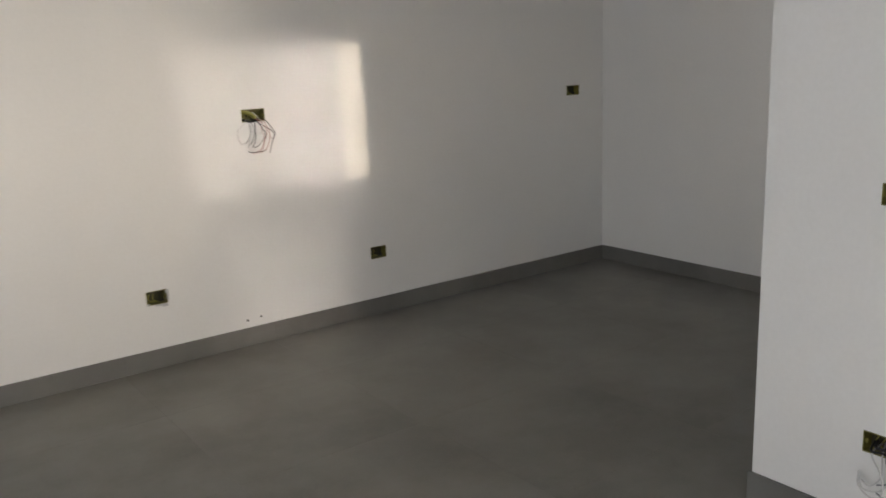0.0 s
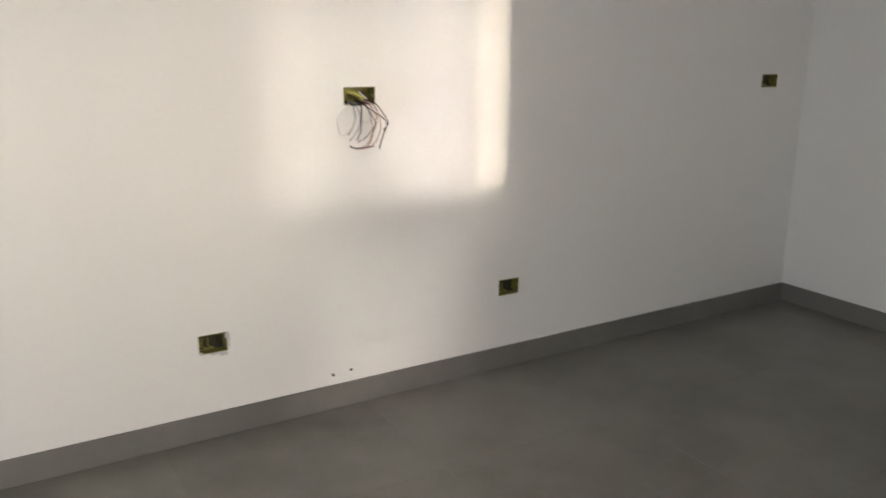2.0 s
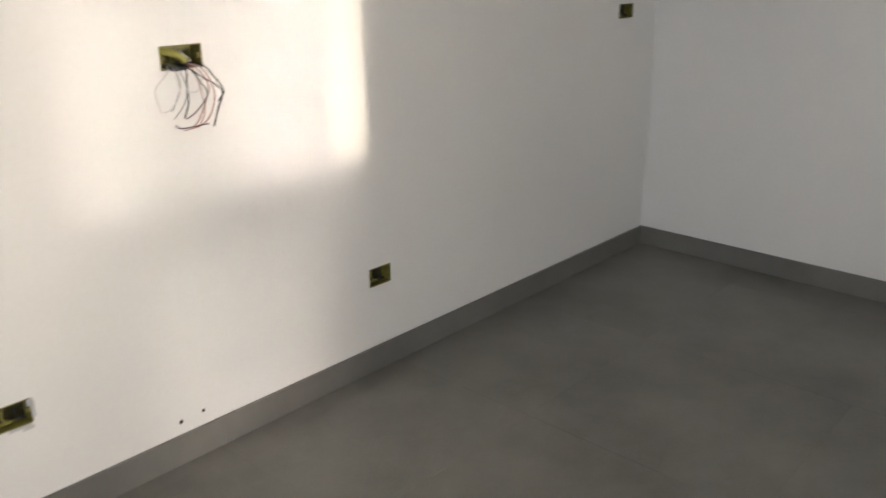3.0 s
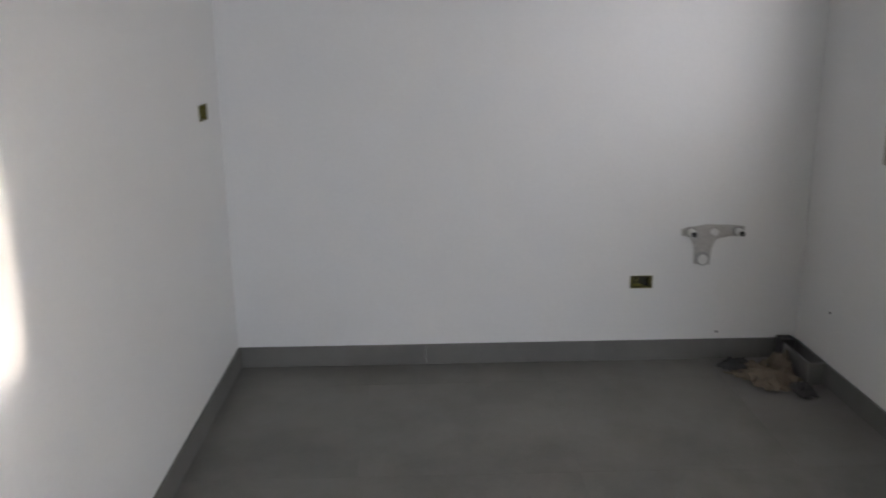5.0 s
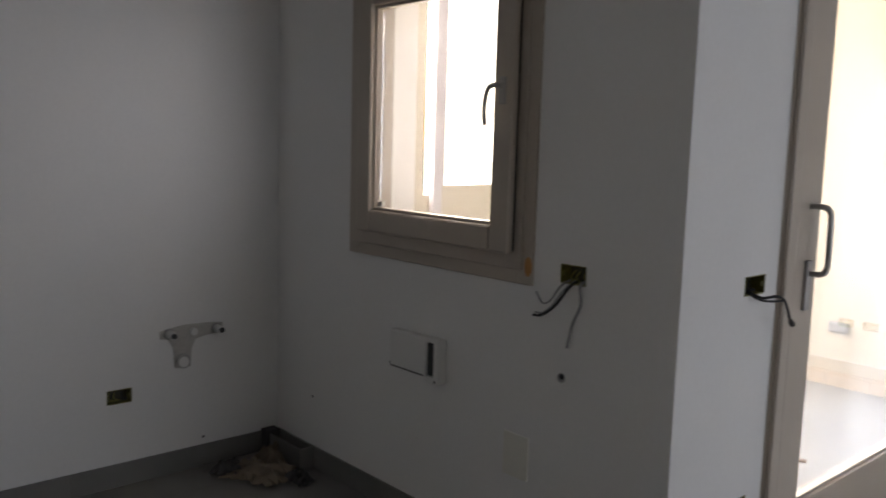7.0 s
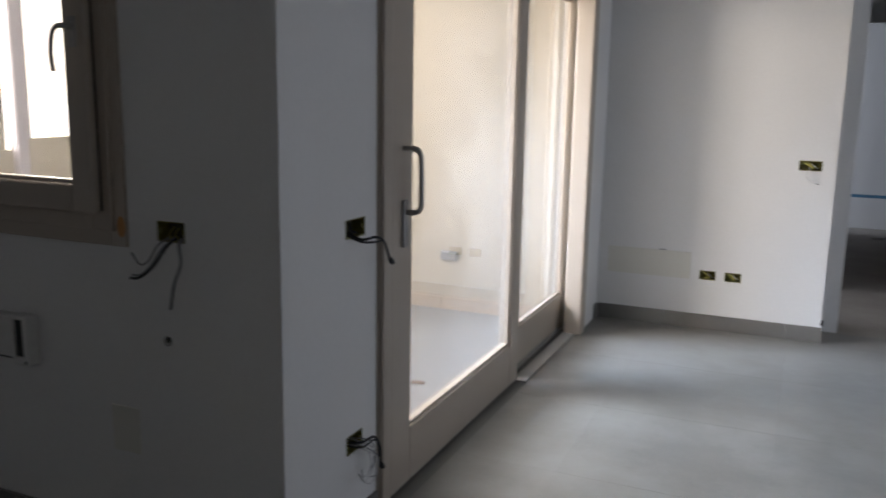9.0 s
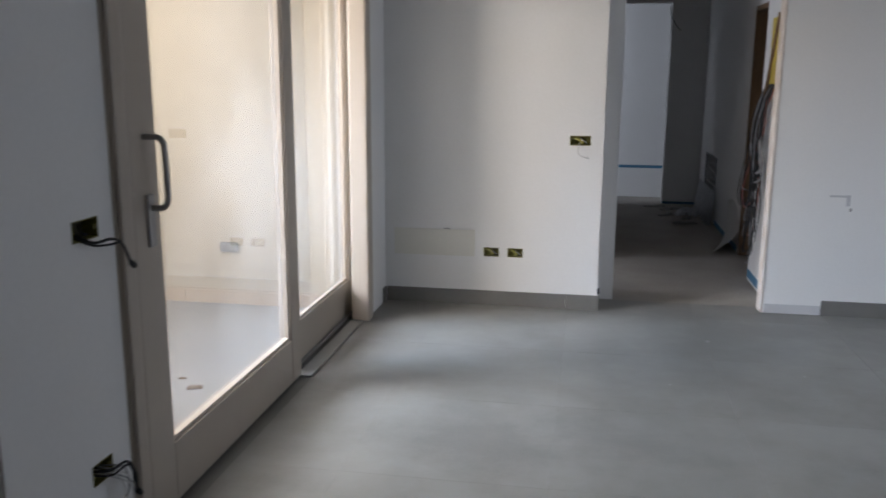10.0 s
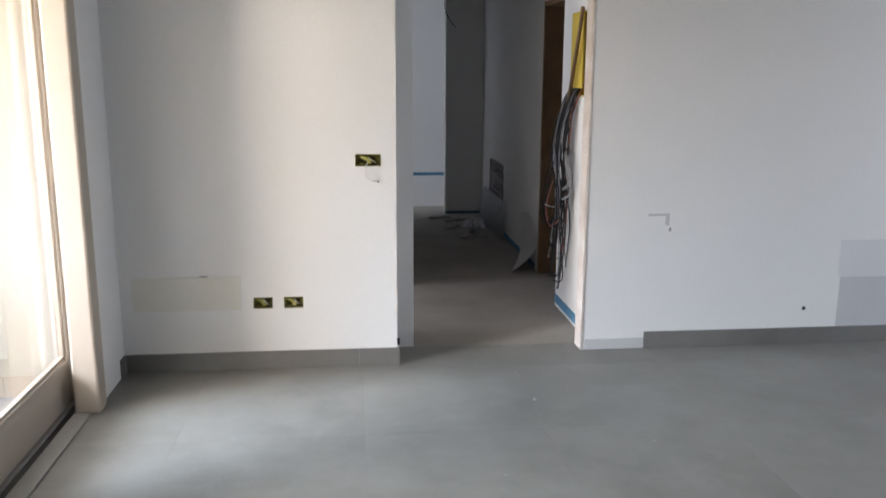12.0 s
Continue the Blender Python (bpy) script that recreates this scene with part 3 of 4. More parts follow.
wall_box(*E_BOXES[2], "+y", EY, [(WHITEW, 0.003, [(0.0, -0.03, -0.01), (0.01, 0.02, -0.035), (0.012, 0.035, -0.075), (-0.015, 0.035, -0.10), (-0.045, 0.04, -0.105)]), (BLACKW, 0.003, [(-0.028, 0.037, -0.103), (-0.055, 0.04, -0.108)])], "open switch box with a short white wire beside the doorway", True)

chip = thing("chipped_plaster", -3.26, -0.001, 0.33, "chipped grey plaster edge beside an open wall box", "chip")
bpy.context.view_layer.update()
for x, z, w, h in ((-3.232, 0.372, 0.012, 0.05), (-3.236, 0.395, 0.016, 0.02), (-3.27, 0.330, 0.06, 0.009), (-3.25, 0.322, 0.03, 0.010), (-3.334, 0.338, 0.014, 0.012)):
    under(part("chip_flake", boxes(((x - w / 2, -0.0022, z - h / 2), (x + w / 2, 0.001, z + h / 2)), bevel=0.001), PATCH), chip)

# ---- fittings on the kitchen walls ----
sink = thing("sink_pipe_outlet", -0.002, -2.25, 0.58, "capped sink pipe stubs and drain in a T-shaped mortar patch", "pipe outlet")
bpy.context.view_layer.update()
SMEAR = mottled("smeared_mortar", (0.36, 0.345, 0.32), (0.60, 0.58, 0.55), 16, 80, 0.9, 0.6, 0.004)
mb = bmesh.new()
outline = ((-2.110, 0.652), (-2.112, 0.618), (-2.150, 0.612), (-2.172, 0.570), (-2.178, 0.480), (-2.250, 0.476), (-2.256, 0.560), (-2.275, 0.600), (-2.330, 0.612), (-2.402, 0.616), (-2.408, 0.660), (-2.330, 0.668), (-2.220, 0.670))
fore, rear = ([mb.verts.new((x, y, z)) for y, z in outline] for x in (-0.005, 0.004))
mb.faces.new(fore)
for k in range(len(outline)):
    mb.faces.new((fore[k - 1], fore[k], rear[k], rear[k - 1]))
bmesh.ops.recalc_face_normals(mb, faces=mb.faces)
under(part("mortar_patch", mb, SMEAR, label="smeared grey mortar patch"), sink)
for y in (-2.150, -2.375):
    under(part("pipe_collar", disc(bmesh.new(), (0, y, 0.637), (-1, 0, 0), 0.024, 0.012), MORTAR, label="grey pipe collar"), sink)
    pb = disc(bmesh.new(), (-0.010, y, 0.637), (-1, 0, 0), 0.018, 0.030)
    disc(pb, (-0.040, y, 0.637), (-1, 0, 0), 0.015, 0.020)
    under(part("pipe_stub", pb, WHITE_PLASTIC, label="white pipe stub"), sink)
    under(part("plug", disc(bmesh.new(), (-0.059, y, 0.637), (-1, 0, 0), 0.0125, 0.006), DARK, label="black plug"), sink)
under(part("cap", disc(bmesh.new(), (0, -2.262, 0.637), (-1, 0, 0), 0.016, 0.026), WHITE_PLASTIC, label="white cap"), sink)
under(part("drain_collar", disc(bmesh.new(), (0, -2.213, 0.508), (-1, 0, 0), 0.033, 0.018, 20), MORTAR, label="grey drain collar"), sink)
under(part("drain_plug", disc(bmesh.new(), (-0.0175, -2.213, 0.505), (-1, 0, 0), 0.024, 0.004, 20), WHITE_PLASTIC, label="white drain plug"), sink)

ctl = thing("wall_control_box", -1.065, CY, 0.61, "white plastic wall box with an open dark slot at one side", "control box")
bpy.context.view_layer.update()
under(part("body", boxes(((-1.145, CY, 0.618), (-0.925, CY + 0.045, 0.772)), bevel=0.008), WHITE_PLASTIC), ctl)
under(part("end_cap", boxes(((-1.215, CY, 0.605), (-1.192, CY + 0.048, 0.775)), ((-1.192, CY, 0.605), (-1.145, CY + 0.046, 0.63)), ((-1.192, CY, 0.76), (-1.145, CY + 0.046, 0.775)), bevel=0.004), WHITE_PLASTIC), ctl)
# black fill and strip paint the shade in the open slot and the seam
under(part("slot", boxes(((-1.192, CY, 0.63), (-1.145, CY + 0.034, 0.76))), DARK, label="dark open slot"), ctl)
under(part("seam", boxes(((-1.135, CY + 0.0445, 0.624), (-0.935, CY + 0.0465, 0.629))), DARK), ctl)
under(part("screw", boxes(((-0.935, CY + 0.044, 0.634), (-0.930, CY + 0.047, 0.641))), DARK), ctl)
under(part("screw", boxes(((-1.207, CY + 0.047, 0.612), (-1.200, CY + 0.050, 0.622))), DARK), ctl)


def plate(name, a, b, m, label, category, bevel=0.0008):
    return tagged(part(name, boxes((a, b), bevel=bevel), m), label, category)


plate("cover_plate", (-1.64, CY - 0.001, 0.36), (-1.525, CY + 0.003, 0.515), COVER, "ivory blank cover plate flush with the window wall", "cover plate")
man = thing("manifold_door", -2.59, EY, 0.32, "closed ivory painted access door flush in the wall", "access door")
bpy.context.view_layer.update()
under(part("panel", boxes(((-2.868, EY - 0.001, 0.332), (-2.315, EY + 0.004, 0.512)), bevel=0.001), COVER), man)
under(part("latch", boxes(((-2.70, EY + 0.003, 0.514), (-2.66, EY + 0.006, 0.520))), GREYW), man)
pl = thing("pipe_hole", -1.768, CY, 0.755, "small pipe hole with chipped plaster in the window wall", "hole")
bpy.context.view_layer.update()
under(part("rim", disc(bmesh.new(), (-1.768, CY - 0.001, 0.757), (0, 1, 0), 0.016, 0.004, 14), MORTAR), pl)
# a black disc paints the shade inside the bore
under(part("bore", disc(bmesh.new(), (-1.772, CY + 0.001, 0.762), (0, 1, 0), 0.010, 0.004, 12), DARK), pl)
# no real bores: black discs on the walls paint the dark inside the holes
for x, y, z, r, ax in ((-0.31, CY - 0.001, 0.33, 0.006, (0, 1, 0)), (-2.815, 0.001, 0.142, 0.007, (0, -1, 0)), (-2.735, 0.001, 0.148, 0.006, (0, -1, 0)), (0.001, -2.31, 0.135, 0.006, (-1, 0, 0)), (-6.10, FY - 0.001, 0.216, 0.012, (0, 1, 0))):
    tagged(part("drill_hole", disc(bmesh.new(), (x, y, z), ax, r, 0.0025, 9), DARK), "small dark drill hole in the wall", "hole", "drill holes")

# marks on the wall beside the doorway
sm = thing("plaster_chase_mark", -5.18, FY, 0.70, "thin grey L-shaped scrape in the paint", "mark")
bpy.context.view_layer.update()
under(part("scrape", boxes(((-5.235, FY - 0.001, 0.780), (-5.12, FY + 0.0012, 0.793)), ((-5.245, FY - 0.001, 0.725), (-5.222, FY + 0.0015, 0.795))), PATCH), sm)
under(part("chip", boxes(((-5.258, FY - 0.001, 0.69), (-5.244, FY + 0.0015, 0.712))), MORTAR), sm)
plate("bare_plaster_patch", (-7.4, FY - 0.001, 0.0), (-6.308, FY + 0.0015, 0.402), PATCH, "rectangular unpainted grey plaster patch above the skirting", "patch")
plate("bare_plaster_patch", (-7.4, FY - 0.001, 0.4035), (-6.292, FY + 0.0013, 0.624), PATCH_PALE, "paler thinly painted strip over the bare plaster patch", "patch")
plate("bare_wall_base", (-5.13, FY - 0.001, 0.0), (-4.78, FY + 0.0015, 0.062), PATCH, "strip of bare wall where a skirting tile is missing", "patch")

# ---- tile offcut and cardboard in the corner ----
off = tagged(part("skirting_offcut", boxes(((-0.335, -2.622, 0.0), (-0.022, -2.612, 0.102)), bevel=0.0015), SKIRT), "loose grey skirting tile standing on edge before the corner", "tile")
tagged(part("skirting_offcut", boxes(((-0.345, -2.688, 0.0), (-0.335, -2.612, 0.104)), bevel=0.0015), SKIRT), "short grey skirting offcut closing the gap to the wall", "tile")

tagged(part("corner_offcut", boxes(((-0.075, -2.672, 0.0), (-0.013, -2.600, 0.117)), bevel=0.003), RAG), "dark dusty tile offcut standing in the corner", "tile")


def crumpled(name, x, y, wide, deep, high, m, turn, seed, label, category):
    """A torn sheet, folded and bulged, with thickness."""
    rnd, n = random.Random(seed), 13
    bm, grid = bmesh.new(), {}
    for i in range(n):
        for j in range(n):
            u, v = i / (n - 1) - 0.5, j / (n - 1) - 0.5
            edge = 1 + rnd.uniform(-0.28, 0.2) * (max(abs(u), abs(v)) > 0.4)
            h = high * (0.35 + 0.65 * math.cos(u * 2.6) * math.cos(v * 2.2)) * (0.6 + 0.9 * noise.noise((u * 4 + seed, v * 4, 1.7))) + abs(noise.noise((u * 9, v * 9, seed))) * high * 0.95
            if min(i, j) == 0 or max(i, j) == n - 1:
                h *= 0.25
            grid[i, j] = bm.verts.new((u * wide * edge, v * deep * edge, max(h, 0.0) + 0.006))
    under_side = {k: bm.verts.new(v.co - Vector((0, 0, 0.004))) for k, v in grid.items()}
    for i in range(n - 1):
        for j in range(n - 1):
            ring_ = (i, j), (i + 1, j), (i + 1, j + 1), (i, j + 1)
            bm.faces.new([grid[k] for k in ring_])
            bm.faces.new([under_side[k] for k in reversed(ring_)])
    rim = [(i, 0) for i in range(n)] + [(n - 1, j) for j in range(1, n)] + [(i, n - 1) for i in range(n - 2, -1, -1)] + [(0, j) for j in range(n - 2, 0, -1)]
    for a, b in zip(rim, rim[1:] + rim[:1]):
        bm.faces.new((grid[b], grid[a], under_side[a], under_side[b]))
    bmesh.ops.recalc_face_normals(bm, faces=bm.faces)
    low = min(v.co.z for v in bm.verts)
    for v in bm.verts:
        v.co.z -= low
    ob = part(name, bm, m)
    ob.matrix_world = pose(x, y, 0.001, 0, 0, turn)
    return tagged(ob, label, category)


crumpled("cardboard_scrap", -0.28, -2.46, 0.26, 0.20, 0.05, CARD, 25, 4, "crumpled brown cardboard scrap on the floor", "cardboard")
crumpled("cardboard_scrap", -0.20, -2.555, 0.20, 0.10, 0.085, CARD, -12, 9, "folded brown cardboard scrap against a loose tile", "cardboard")
crumpled("dark_rag", -0.14, -2.37, 0.14, 0.12, 0.04, RAG, 40, 6, "dark grey dusty scrap beside the cardboard", "scrap")
crumpled("dark_rag", -0.43, -2.555, 0.12, 0.09, 0.04, RAG, 10, 12, "dark grey dusty scrap beside the cardboard", "scrap")

# ---- doorway and corridor ----
jamb = thing("doorway_edge", -4.76, FY - 0.06, 0, "raw pink plaster edge of the unfinished doorway", "door jamb", kind="structure")
bpy.context.view_layer.update()
under(part("corner_strip", boxes(((-4.770, FY - 0.118, 0.0), (-4.752, FY + 0.004, 2.32)), bevel=0.004), RAW), jamb)
under(part("inner_strip", boxes(((-4.842, FY - 0.135, 0.0), (-4.770, FY - 0.121, 2.32)), bevel=0.004), RAW), jamb)
plate("jamb_board", (-3.80, EY - 0.32, 0.0), (-3.692, EY - 0.30, 2.32), PLASTER, "white door lining at the back of the opening", "door lining", 0.002)
plate("socket_plug", (-3.705, EY - 0.06, 0.10), (-3.692, EY - 0.035, 0.135), DARK, "small black plug low in the doorway reveal", "plug", 0.002)

cab = thing("electrical_cabinet", -4.84, -7.125, 1.43, "open yellow electrical cabinet with bundles of hanging cables", "electrical cabinet")
bpy.context.view_layer.update()
under(part("cabinet_box", boxes(((-4.955, -7.318, 1.432), (-4.95, -6.932, 1.928)), ((-4.95, -7.318, 1.432), (-4.838, -7.31, 1.928)), ((-4.95, -6.94, 1.432), (-4.838, -6.932, 1.928)), ((-4.95, -7.31, 1.432), (-4.838, -6.94, 1.44)), ((-4.95, -7.31, 1.92), (-4.838, -6.94, 1.928))), YELLOW), cab)
under(part("cover_sheet", boxes(((-4.842, -7.31, 1.48), (-4.830, -7.05, 1.93)), bevel=0.003), YELLOW, label="yellow inner sheet"), cab)
rnd = random.Random(21)
for k in range(38):
    y0 = -7.22 + rnd.uniform(-0.10, 0.12)
    low = rnd.uniform(0.14, 0.75)
    x0 = rnd.uniform(-4.825, -4.79)
    sway = rnd.uniform(-0.30, 0.10) * (1.0 - 0.5 * low)
    pts = [(-4.87, y0 * 0.4 - 7.17 * 0.6, 1.50), (x0, y0 + 0.02, 1.42), (x0 + rnd.uniform(0.0, 0.05), y0 - rnd.uniform(0.0, 0.14), 1.15), (x0 + rnd.uniform(0, 0.05), y0 + sway * 0.35, 0.52 + low * 0.5), (x0 + rnd.uniform(0.0, 0.05), y0 + sway * 0.8, low * 0.9 + 0.07), (x0 + rnd.uniform(0.0, 0.07), y0 + sway * 1.3, low)]
    if k % 6 == 0:
        pts = pts[:3] + [(x0 + 0.04, y0 - 0.30, 0.82), (x0 + 0.05, y0 - 0.36, 0.66), (x0 + 0.05, y0 - 0.22, 0.58), (x0 + 0.03, y0 - 0.05, 0.66)]
    cb = bmesh.new()
    tube(cb, bend(pts, 5), rnd.choice((0.0026, 0.0034, 0.0045)), 5)
    under(part("cable", cb, (REDW if k in (5, 24) else rnd.choice((BLACKW, BLACKW, BLACKW, BLACKW, BLACKW, BLACKW, BLACKW, GREYW)))), cab)
for z, y, ry, rz, r in ((0.97, -7.27, 0.19, 0.125, 0.011), (0.90, -7.22, 0.15, 0.11, 0.007)):
    cb = bmesh.new()
    tube(cb, [(-4.785 + 0.012 * math.sin(3 * a), y + ry * math.cos(a), z + rz * math.sin(a)) for a in (2 * math.pi * q / 28 for q in range(29))], r, 6)
    under(part("conduit_loop", cb, GREYW, label="grey corrugated conduit loop"), cab)
cb = bmesh.new()
tube(cb, bend([(-4.815, -7.02, 1.95), (-4.80, -7.05, 1.75), (-4.80, -7.16, 1.52), (-4.80, -7.24, 1.38)]), 0.012, 8)
under(part("conduit", cb, BROWN, label="brown conduit"), cab)
plate("masking_tape", (-4.839, -7.55, 0.02), (-4.8375, -6.72, 0.085), BLUE, "blue masking tape along the wall base", "tape", 0)
plate("masking_tape", (-4.929, -10.0, 0.0), (-4.9275, -8.62, 0.05), BLUE, "blue masking tape along the wall base", "tape", 0)
plate("masking_tape", (-4.92, -12.001, 0.375), (-0.6, -11.9985, 0.412), BLUE, "blue masking tape across the wall", "tape", 0)
plate("masking_tape", (-4.92, -11.4485, 0.0), (-4.505, -11.4465, 0.03), BLUE, "blue masking tape along the wall base", "tape", 0)
sub = thing("wooden_subframe", -4.93, -8.48, 0, "dark brown wooden door subframe of an unlit room", "door frame", kind="structure")
bpy.context.view_layer.update()
under(part("post", boxes(((-5.18, -8.50, 0), (-4.922, -8.46, 2.1)), bevel=0.003), BROWN), sub)
under(part("post", boxes(((-5.18, -7.59, 0), (-4.932, -7.55, 2.1)), bevel=0.003), BROWN), sub)
under(part("head", boxes(((-5.18, -8.46, 2.06), (-4.922, -7.59, 2.1)), bevel=0.003), BROWN), sub)
man2 = thing("manifold_niche", -4.93, -10.52, 0.26, "open heating manifold niche with dark pipes", "manifold")
bpy.context.view_layer.update()
under(part("back_plate", boxes(((-5.168, -10.92, 0.26), (-5.163, -10.12, 0.69))), DARK), man2)
under(part("rim", boxes(((-4.934, -10.92, 0.675), (-4.922, -10.12, 0.69)), ((-4.934, -10.92, 0.26), (-4.922, -10.905, 0.675)), ((-4.934, -10.135, 0.26), (-4.922, -10.12, 0.675))), GREYW), man2)
for z in (0.40, 0.55):
    pb = tube(bmesh.new(), [(-4.99, -10.88, z), (-4.99, -10.17, z)], 0.02, 8)
    for q in range(6):
        disc(pb, (-4.97, -10.80 + 0.11 * q, z), (0.6, 0, -0.3), 0.013, 0.07, 8)
    under(part("manifold_bar", pb, STEEL), man2)
sh = bmesh.new()
rows, rnd = [], random.Random(5)
for i in range(13):
    y = -11.15 + 1.25 * i / 12
    rows.append([sh.verts.new((-4.925 + 0.012 + 0.03 * k / 4 + (0.02 + 0.035 * k / 4) * (i % 2) + rnd.uniform(0, 0.012), y + rnd.uniform(-0.012, 0.012), 0.36 * (1 - k / 4) + 0.004)) for k in range(5)])
for a, b in zip(rows, rows[1:]):
    for k in range(4):
        sh.faces.new((a[k], a[k + 1], b[k + 1], b[k]))
bmesh.ops.solidify(sh, geom=sh.faces[:], thickness=0.002)
tagged(part("plastic_sheet", sh, SHEET), "crumpled translucent plastic sheet hanging below the niche", "plastic sheet")
crumpled("plastic_sheet", -4.76, -10.75, 0.5, 0.26, 0.05, SHEET, 70, 15, "crumpled plastic sheet on the corridor floor", "plastic sheet")
for x, y, t_, s_ in ((-4.55, -10.95, 30, 31), (-4.68, -10.35, 75, 32), (-4.62, -10.0, 15, 33), (-4.50, -10.55, 50, 34), (-4.40, -11.15, 10, 35)):
    crumpled("rubble_scrap", x, y, 0.24, 0.08, 0.02, MORTAR, t_, s_, "flat scrap of building rubble on the screed", "rubble")
fl = bmesh.new()
rows = []
for i in range(9):
    y, k = -8.92 + 0.42 * i / 8, i / 8
    rows.append([fl.verts.new((-4.93 + 0.006 + (0.22 * (1 - q / 5) ** 2) * (0.35 + 0.65 * k), y - 0.05 * q * (1 - k), 0.003 + 0.42 * (q / 5) * (1 - 0.9 * (k - 0.35) ** 2))) for q in range(6)])
for a, b in zip(rows, rows[1:]):
    for q in range(5):
        fl.faces.new((a[q], a[q + 1], b[q + 1], b[q])).smooth = True
bmesh.ops.solidify(fl, geom=fl.faces[:], thickness=0.003)
tagged(part("foam_strip", fl, WHITE_PLASTIC), "white foam strip curling off the wall base", "foam strip")
for pts, lab in (([(-4.48, -11.44, 2.34), (-4.49, -11.38, 2.22), (-4.56, -11.37, 2.10), (-4.60, -11.40, 2.06)], "black wire hanging from the end wall"), ([(-3.691, -6.93, 1.62), (-3.76, -6.96, 1.58), (-3.79, -6.99, 1.48), (-3.77, -6.98, 1.34), (-3.74, -6.95, 1.28)], "black wire hanging out of the corridor wall")):
    cb = bmesh.new()
    tube(cb, bend(pts), 0.005, 6)
    tagged(part("loose_wire", cb, BLACKW), lab, "wire")

rnd = random.Random(77)
for x, y, size in ((-4.33, -5.86, 0.012), (-4.75, -5.35, 0.007), (-4.05, -5.1, 0.007)):
    cb = bmesh.new()
    bmesh.ops.create_icosphere(cb, subdivisions=1, radius=size)
    for v in cb.verts:
        v.co = Vector((v.co.x * rnd.uniform(0.7, 1.3), v.co.y * rnd.uniform(0.7, 1.3), v.co.z * 0.4 + size * 0.38))
    crumb = part("plaster_crumb", cb, MORTAR)
    crumb.location = (x, y, 0.0)
    tagged(crumb, "small grey crumb of plaster on the tile floor", "crumb", "plaster crumbs")

# ---- loggia things ----
SOCKET = mottled("pale_grey_plastic", (0.20, 0.21, 0.22), (0.27, 0.28, 0.29), 6, 90, 0.5, 0)
LILAC = mottled("pale_lilac_metal", (0.50, 0.48, 0.54), (0.58, 0.56, 0.62), 3, 80, 0.5, 0)
post = thing("loggia_post", 0.0, -3.66, -0.03, "pale lilac painted metal post at the loggia opening", "post", kind="structure")
bpy.context.view_layer.update()
under(part("post_tube", boxes(((-0.045, -3.705, -0.03), (-0.002, -3.645, TOP)), bevel=0.006), LILAC), post)
under(part("guide_rail", boxes(((-0.03, -3.735, 1.27), (-0.002, -3.707, 2.5)), bevel=0.003), LILAC), post)
ls = thing("loggia_socket", -1.2, -6.23, 0.37, "grey covered socket on the cream loggia wall", "socket")
bpy.context.view_layer.update()
under(part("cover", boxes(((-1.265, -6.231, 0.335), (-1.135, -6.205, 0.405)), bevel=0.008), SOCKET), ls)
under(part("lid", boxes(((-1.25, -6.206, 0.345), (-1.15, -6.198, 0.395)), bevel=0.003), SOCKET), ls)
crumpled("brown_scrap", -1.68, -4.69, 0.07, 0.042, 0.008, BROWN, 20, 41, "small flat dark brown scrap on the loggia floor", "scrap").location.z = -0.029
crumpled("brown_scrap", -1.56, -4.80, 0.04, 0.010, 0.004, BROWN, 10, 42, "thin brown splinter on the loggia floor", "scrap").location.z = -0.029


# ---- skirting and floor tiles ----
STEP = 0.815
cache = {}


def slab(sx, sy, sz, m, name):
    """A thin piece with eased edges, its corner at the origin."""
    key = (round(sx, 3), round(sy, 3), round(sz, 3), m.name)
    if key not in cache:
        cache[key] = mesh_of(name, boxes(((0, 0, 0), (sx, sy, sz)), bevel=0.0004), m)
    return cache[key]


def piece(name, parent, x, y, z, sx, sy, sz, m):
    ob = new(name, slab(sx, sy, sz, m, name))
    ob.parent, ob.location = parent, (x, y, z)
    return ob


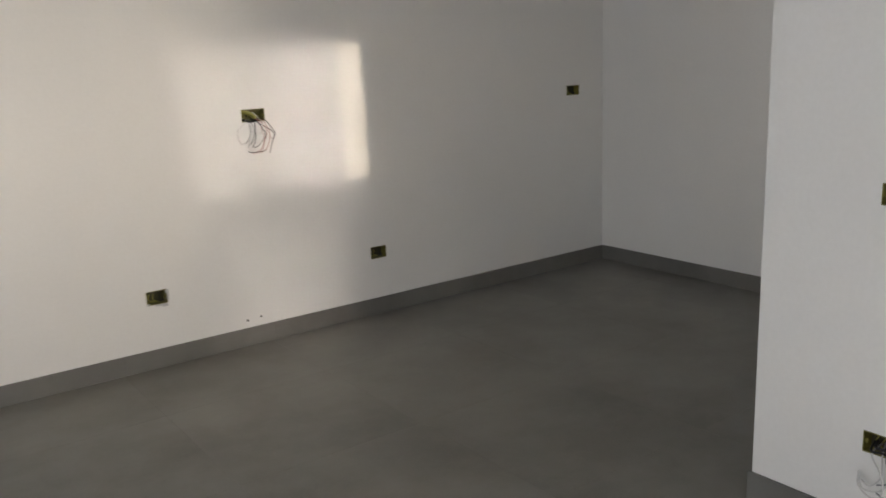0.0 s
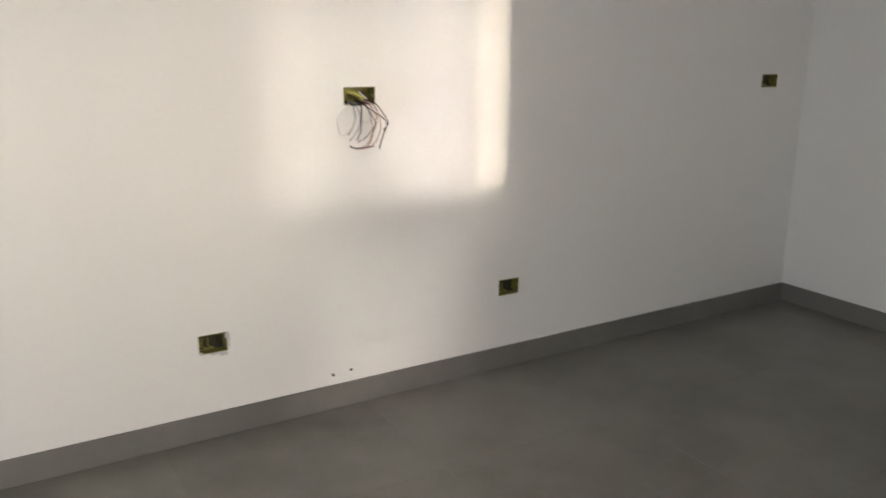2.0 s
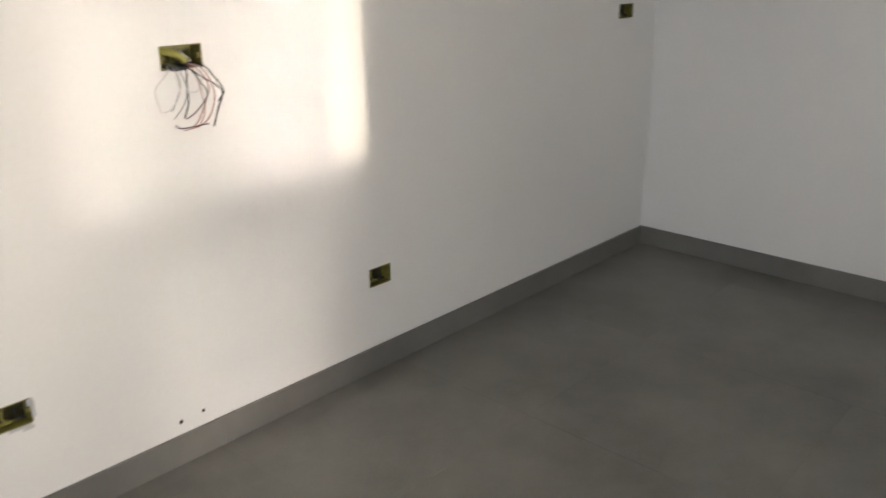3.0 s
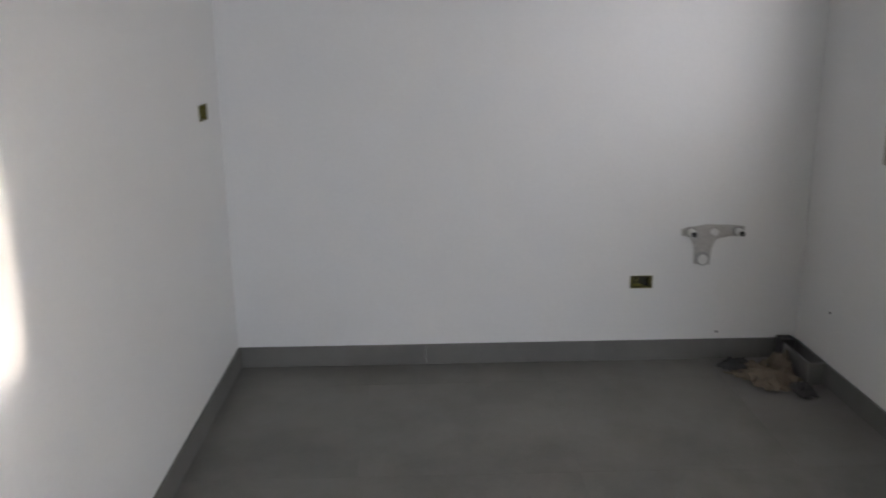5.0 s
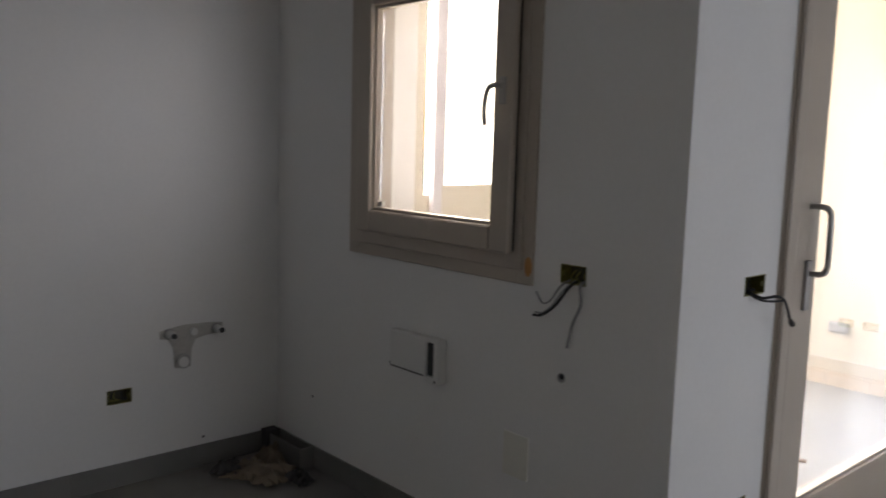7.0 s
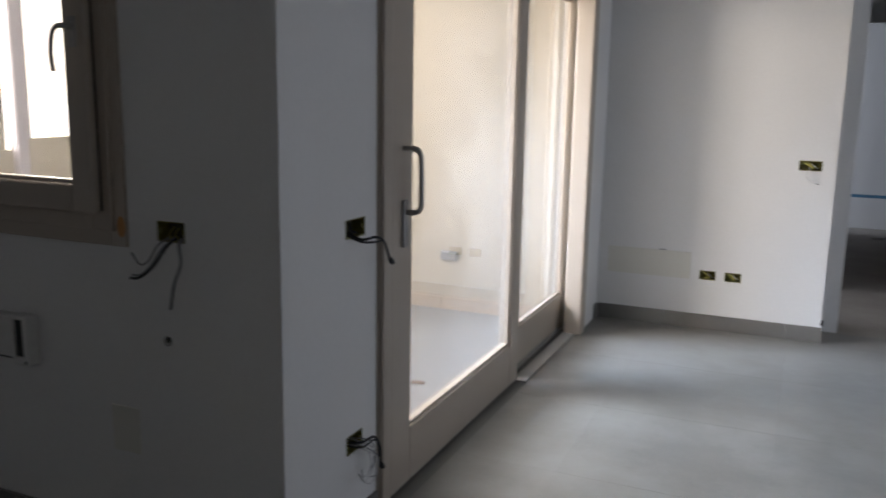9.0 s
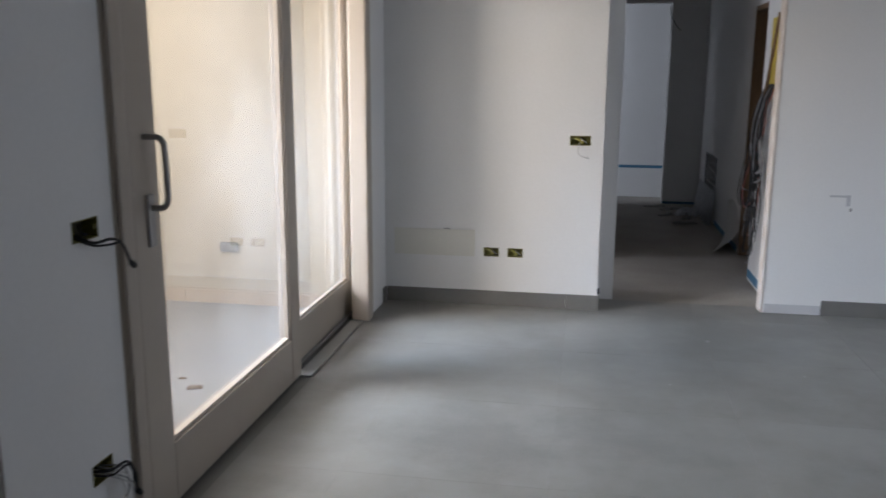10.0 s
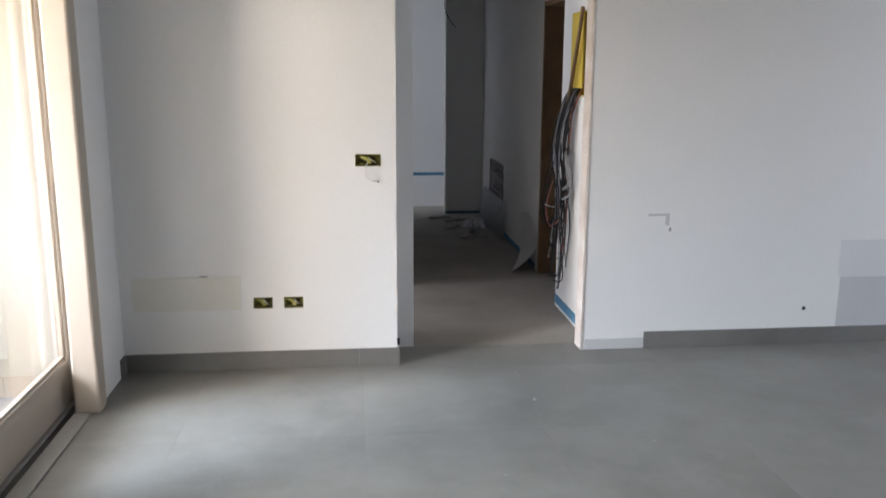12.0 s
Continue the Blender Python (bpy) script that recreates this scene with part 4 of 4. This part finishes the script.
def skirting(name, axis, at, u0, u1, into, start=-3.485):
    """A run of skirting tiles on a wall; into: which way the room lies."""
    top = thing(name, 0, 0, 0, "grey porcelain tile skirting along the wall", "baseboard", kind="structure")
    cuts = [u0] + [start + STEP * k for k in range(-12, 14) if u0 + 0.02 < start + STEP * k < u1 - 0.02] + [u1]
    for a, b in zip(cuts, cuts[1:]):
        lo = at if into > 0 else at - 0.010
        if axis == "y":
            piece("skirting_tile", top, a + 0.0003, lo, 0.0, b - a - 0.0006, 0.010, 0.100, SKIRT)
        else:
            piece("skirting_tile", top, lo, a + 0.0003, 0.0, 0.010, b - a - 0.0006, 0.100, SKIRT)


skirting("baseboard_north", "y", -0.001, WX, 0.0, -1)
skirting("baseboard_east", "x", -0.001, -2.689, -0.011, -1, -0.9)
skirting("baseboard_window", "y", CY + 0.001, PX, -0.012, 1)
skirting("baseboard_pier", "x", PX - 0.001, -3.265, CY + 0.011, -1, -10)
skirting("baseboard_south", "y", EY + 0.001, -3.702, -2.262, 1)
skirting("baseboard_corner", "x", -2.251, -6.42, -6.34, -1, -10)
skirting("baseboard_south_west", "y", FY + 0.001, WX, -5.13, 1, -5.13)
sk = thing("baseboard_loggia", 0, 0, 0, "terracotta tile skirting of the loggia", "baseboard", kind="structure")
for k in range(7):
    piece("skirting_tile", sk, -2.0 + 0.285 * k + 0.002, -6.229, -0.03, 0.281, 0.010, 0.10, TERRA)

floor = tagged(part("floor", boxes(((WX, -6.72, -0.2), (-2.06, 0.0, -0.0012)), ((-2.06, -2.98, -0.2), (0.0, 0.0, -0.0012))), GROUT), "grey concrete-look porcelain tile floor with thin joints", "floor", kind="structure")
GAP = 0.0009
EDGE = -2.242
xs = [WX] + [-3.50 + STEP * k for k in range(-5, 5)] + [0.0]
ys = [-6.72] + [-3.90 + STEP * k for k in range(-3, 5)] + [0.0]
xs, ys = [x for x in xs if WX <= x <= 0], [y for y in ys if -6.72 <= y <= 0]
for x0, x1 in zip(xs, xs[1:]):
    for y0, y1 in zip(ys, ys[1:]):
        if x0 > PX and y1 < CY:
            continue
        if x0 > -2.25 and y0 < -3.2:
            continue
        ex = EDGE if (x0 < -2.25 < x1 and y1 < CY - 0.1) else x1
        piece("floor_tile", floor, x0 + GAP / 2, y0 + GAP / 2, -0.010, ex - x0 - GAP, y1 - y0 - GAP, 0.010, TILE)
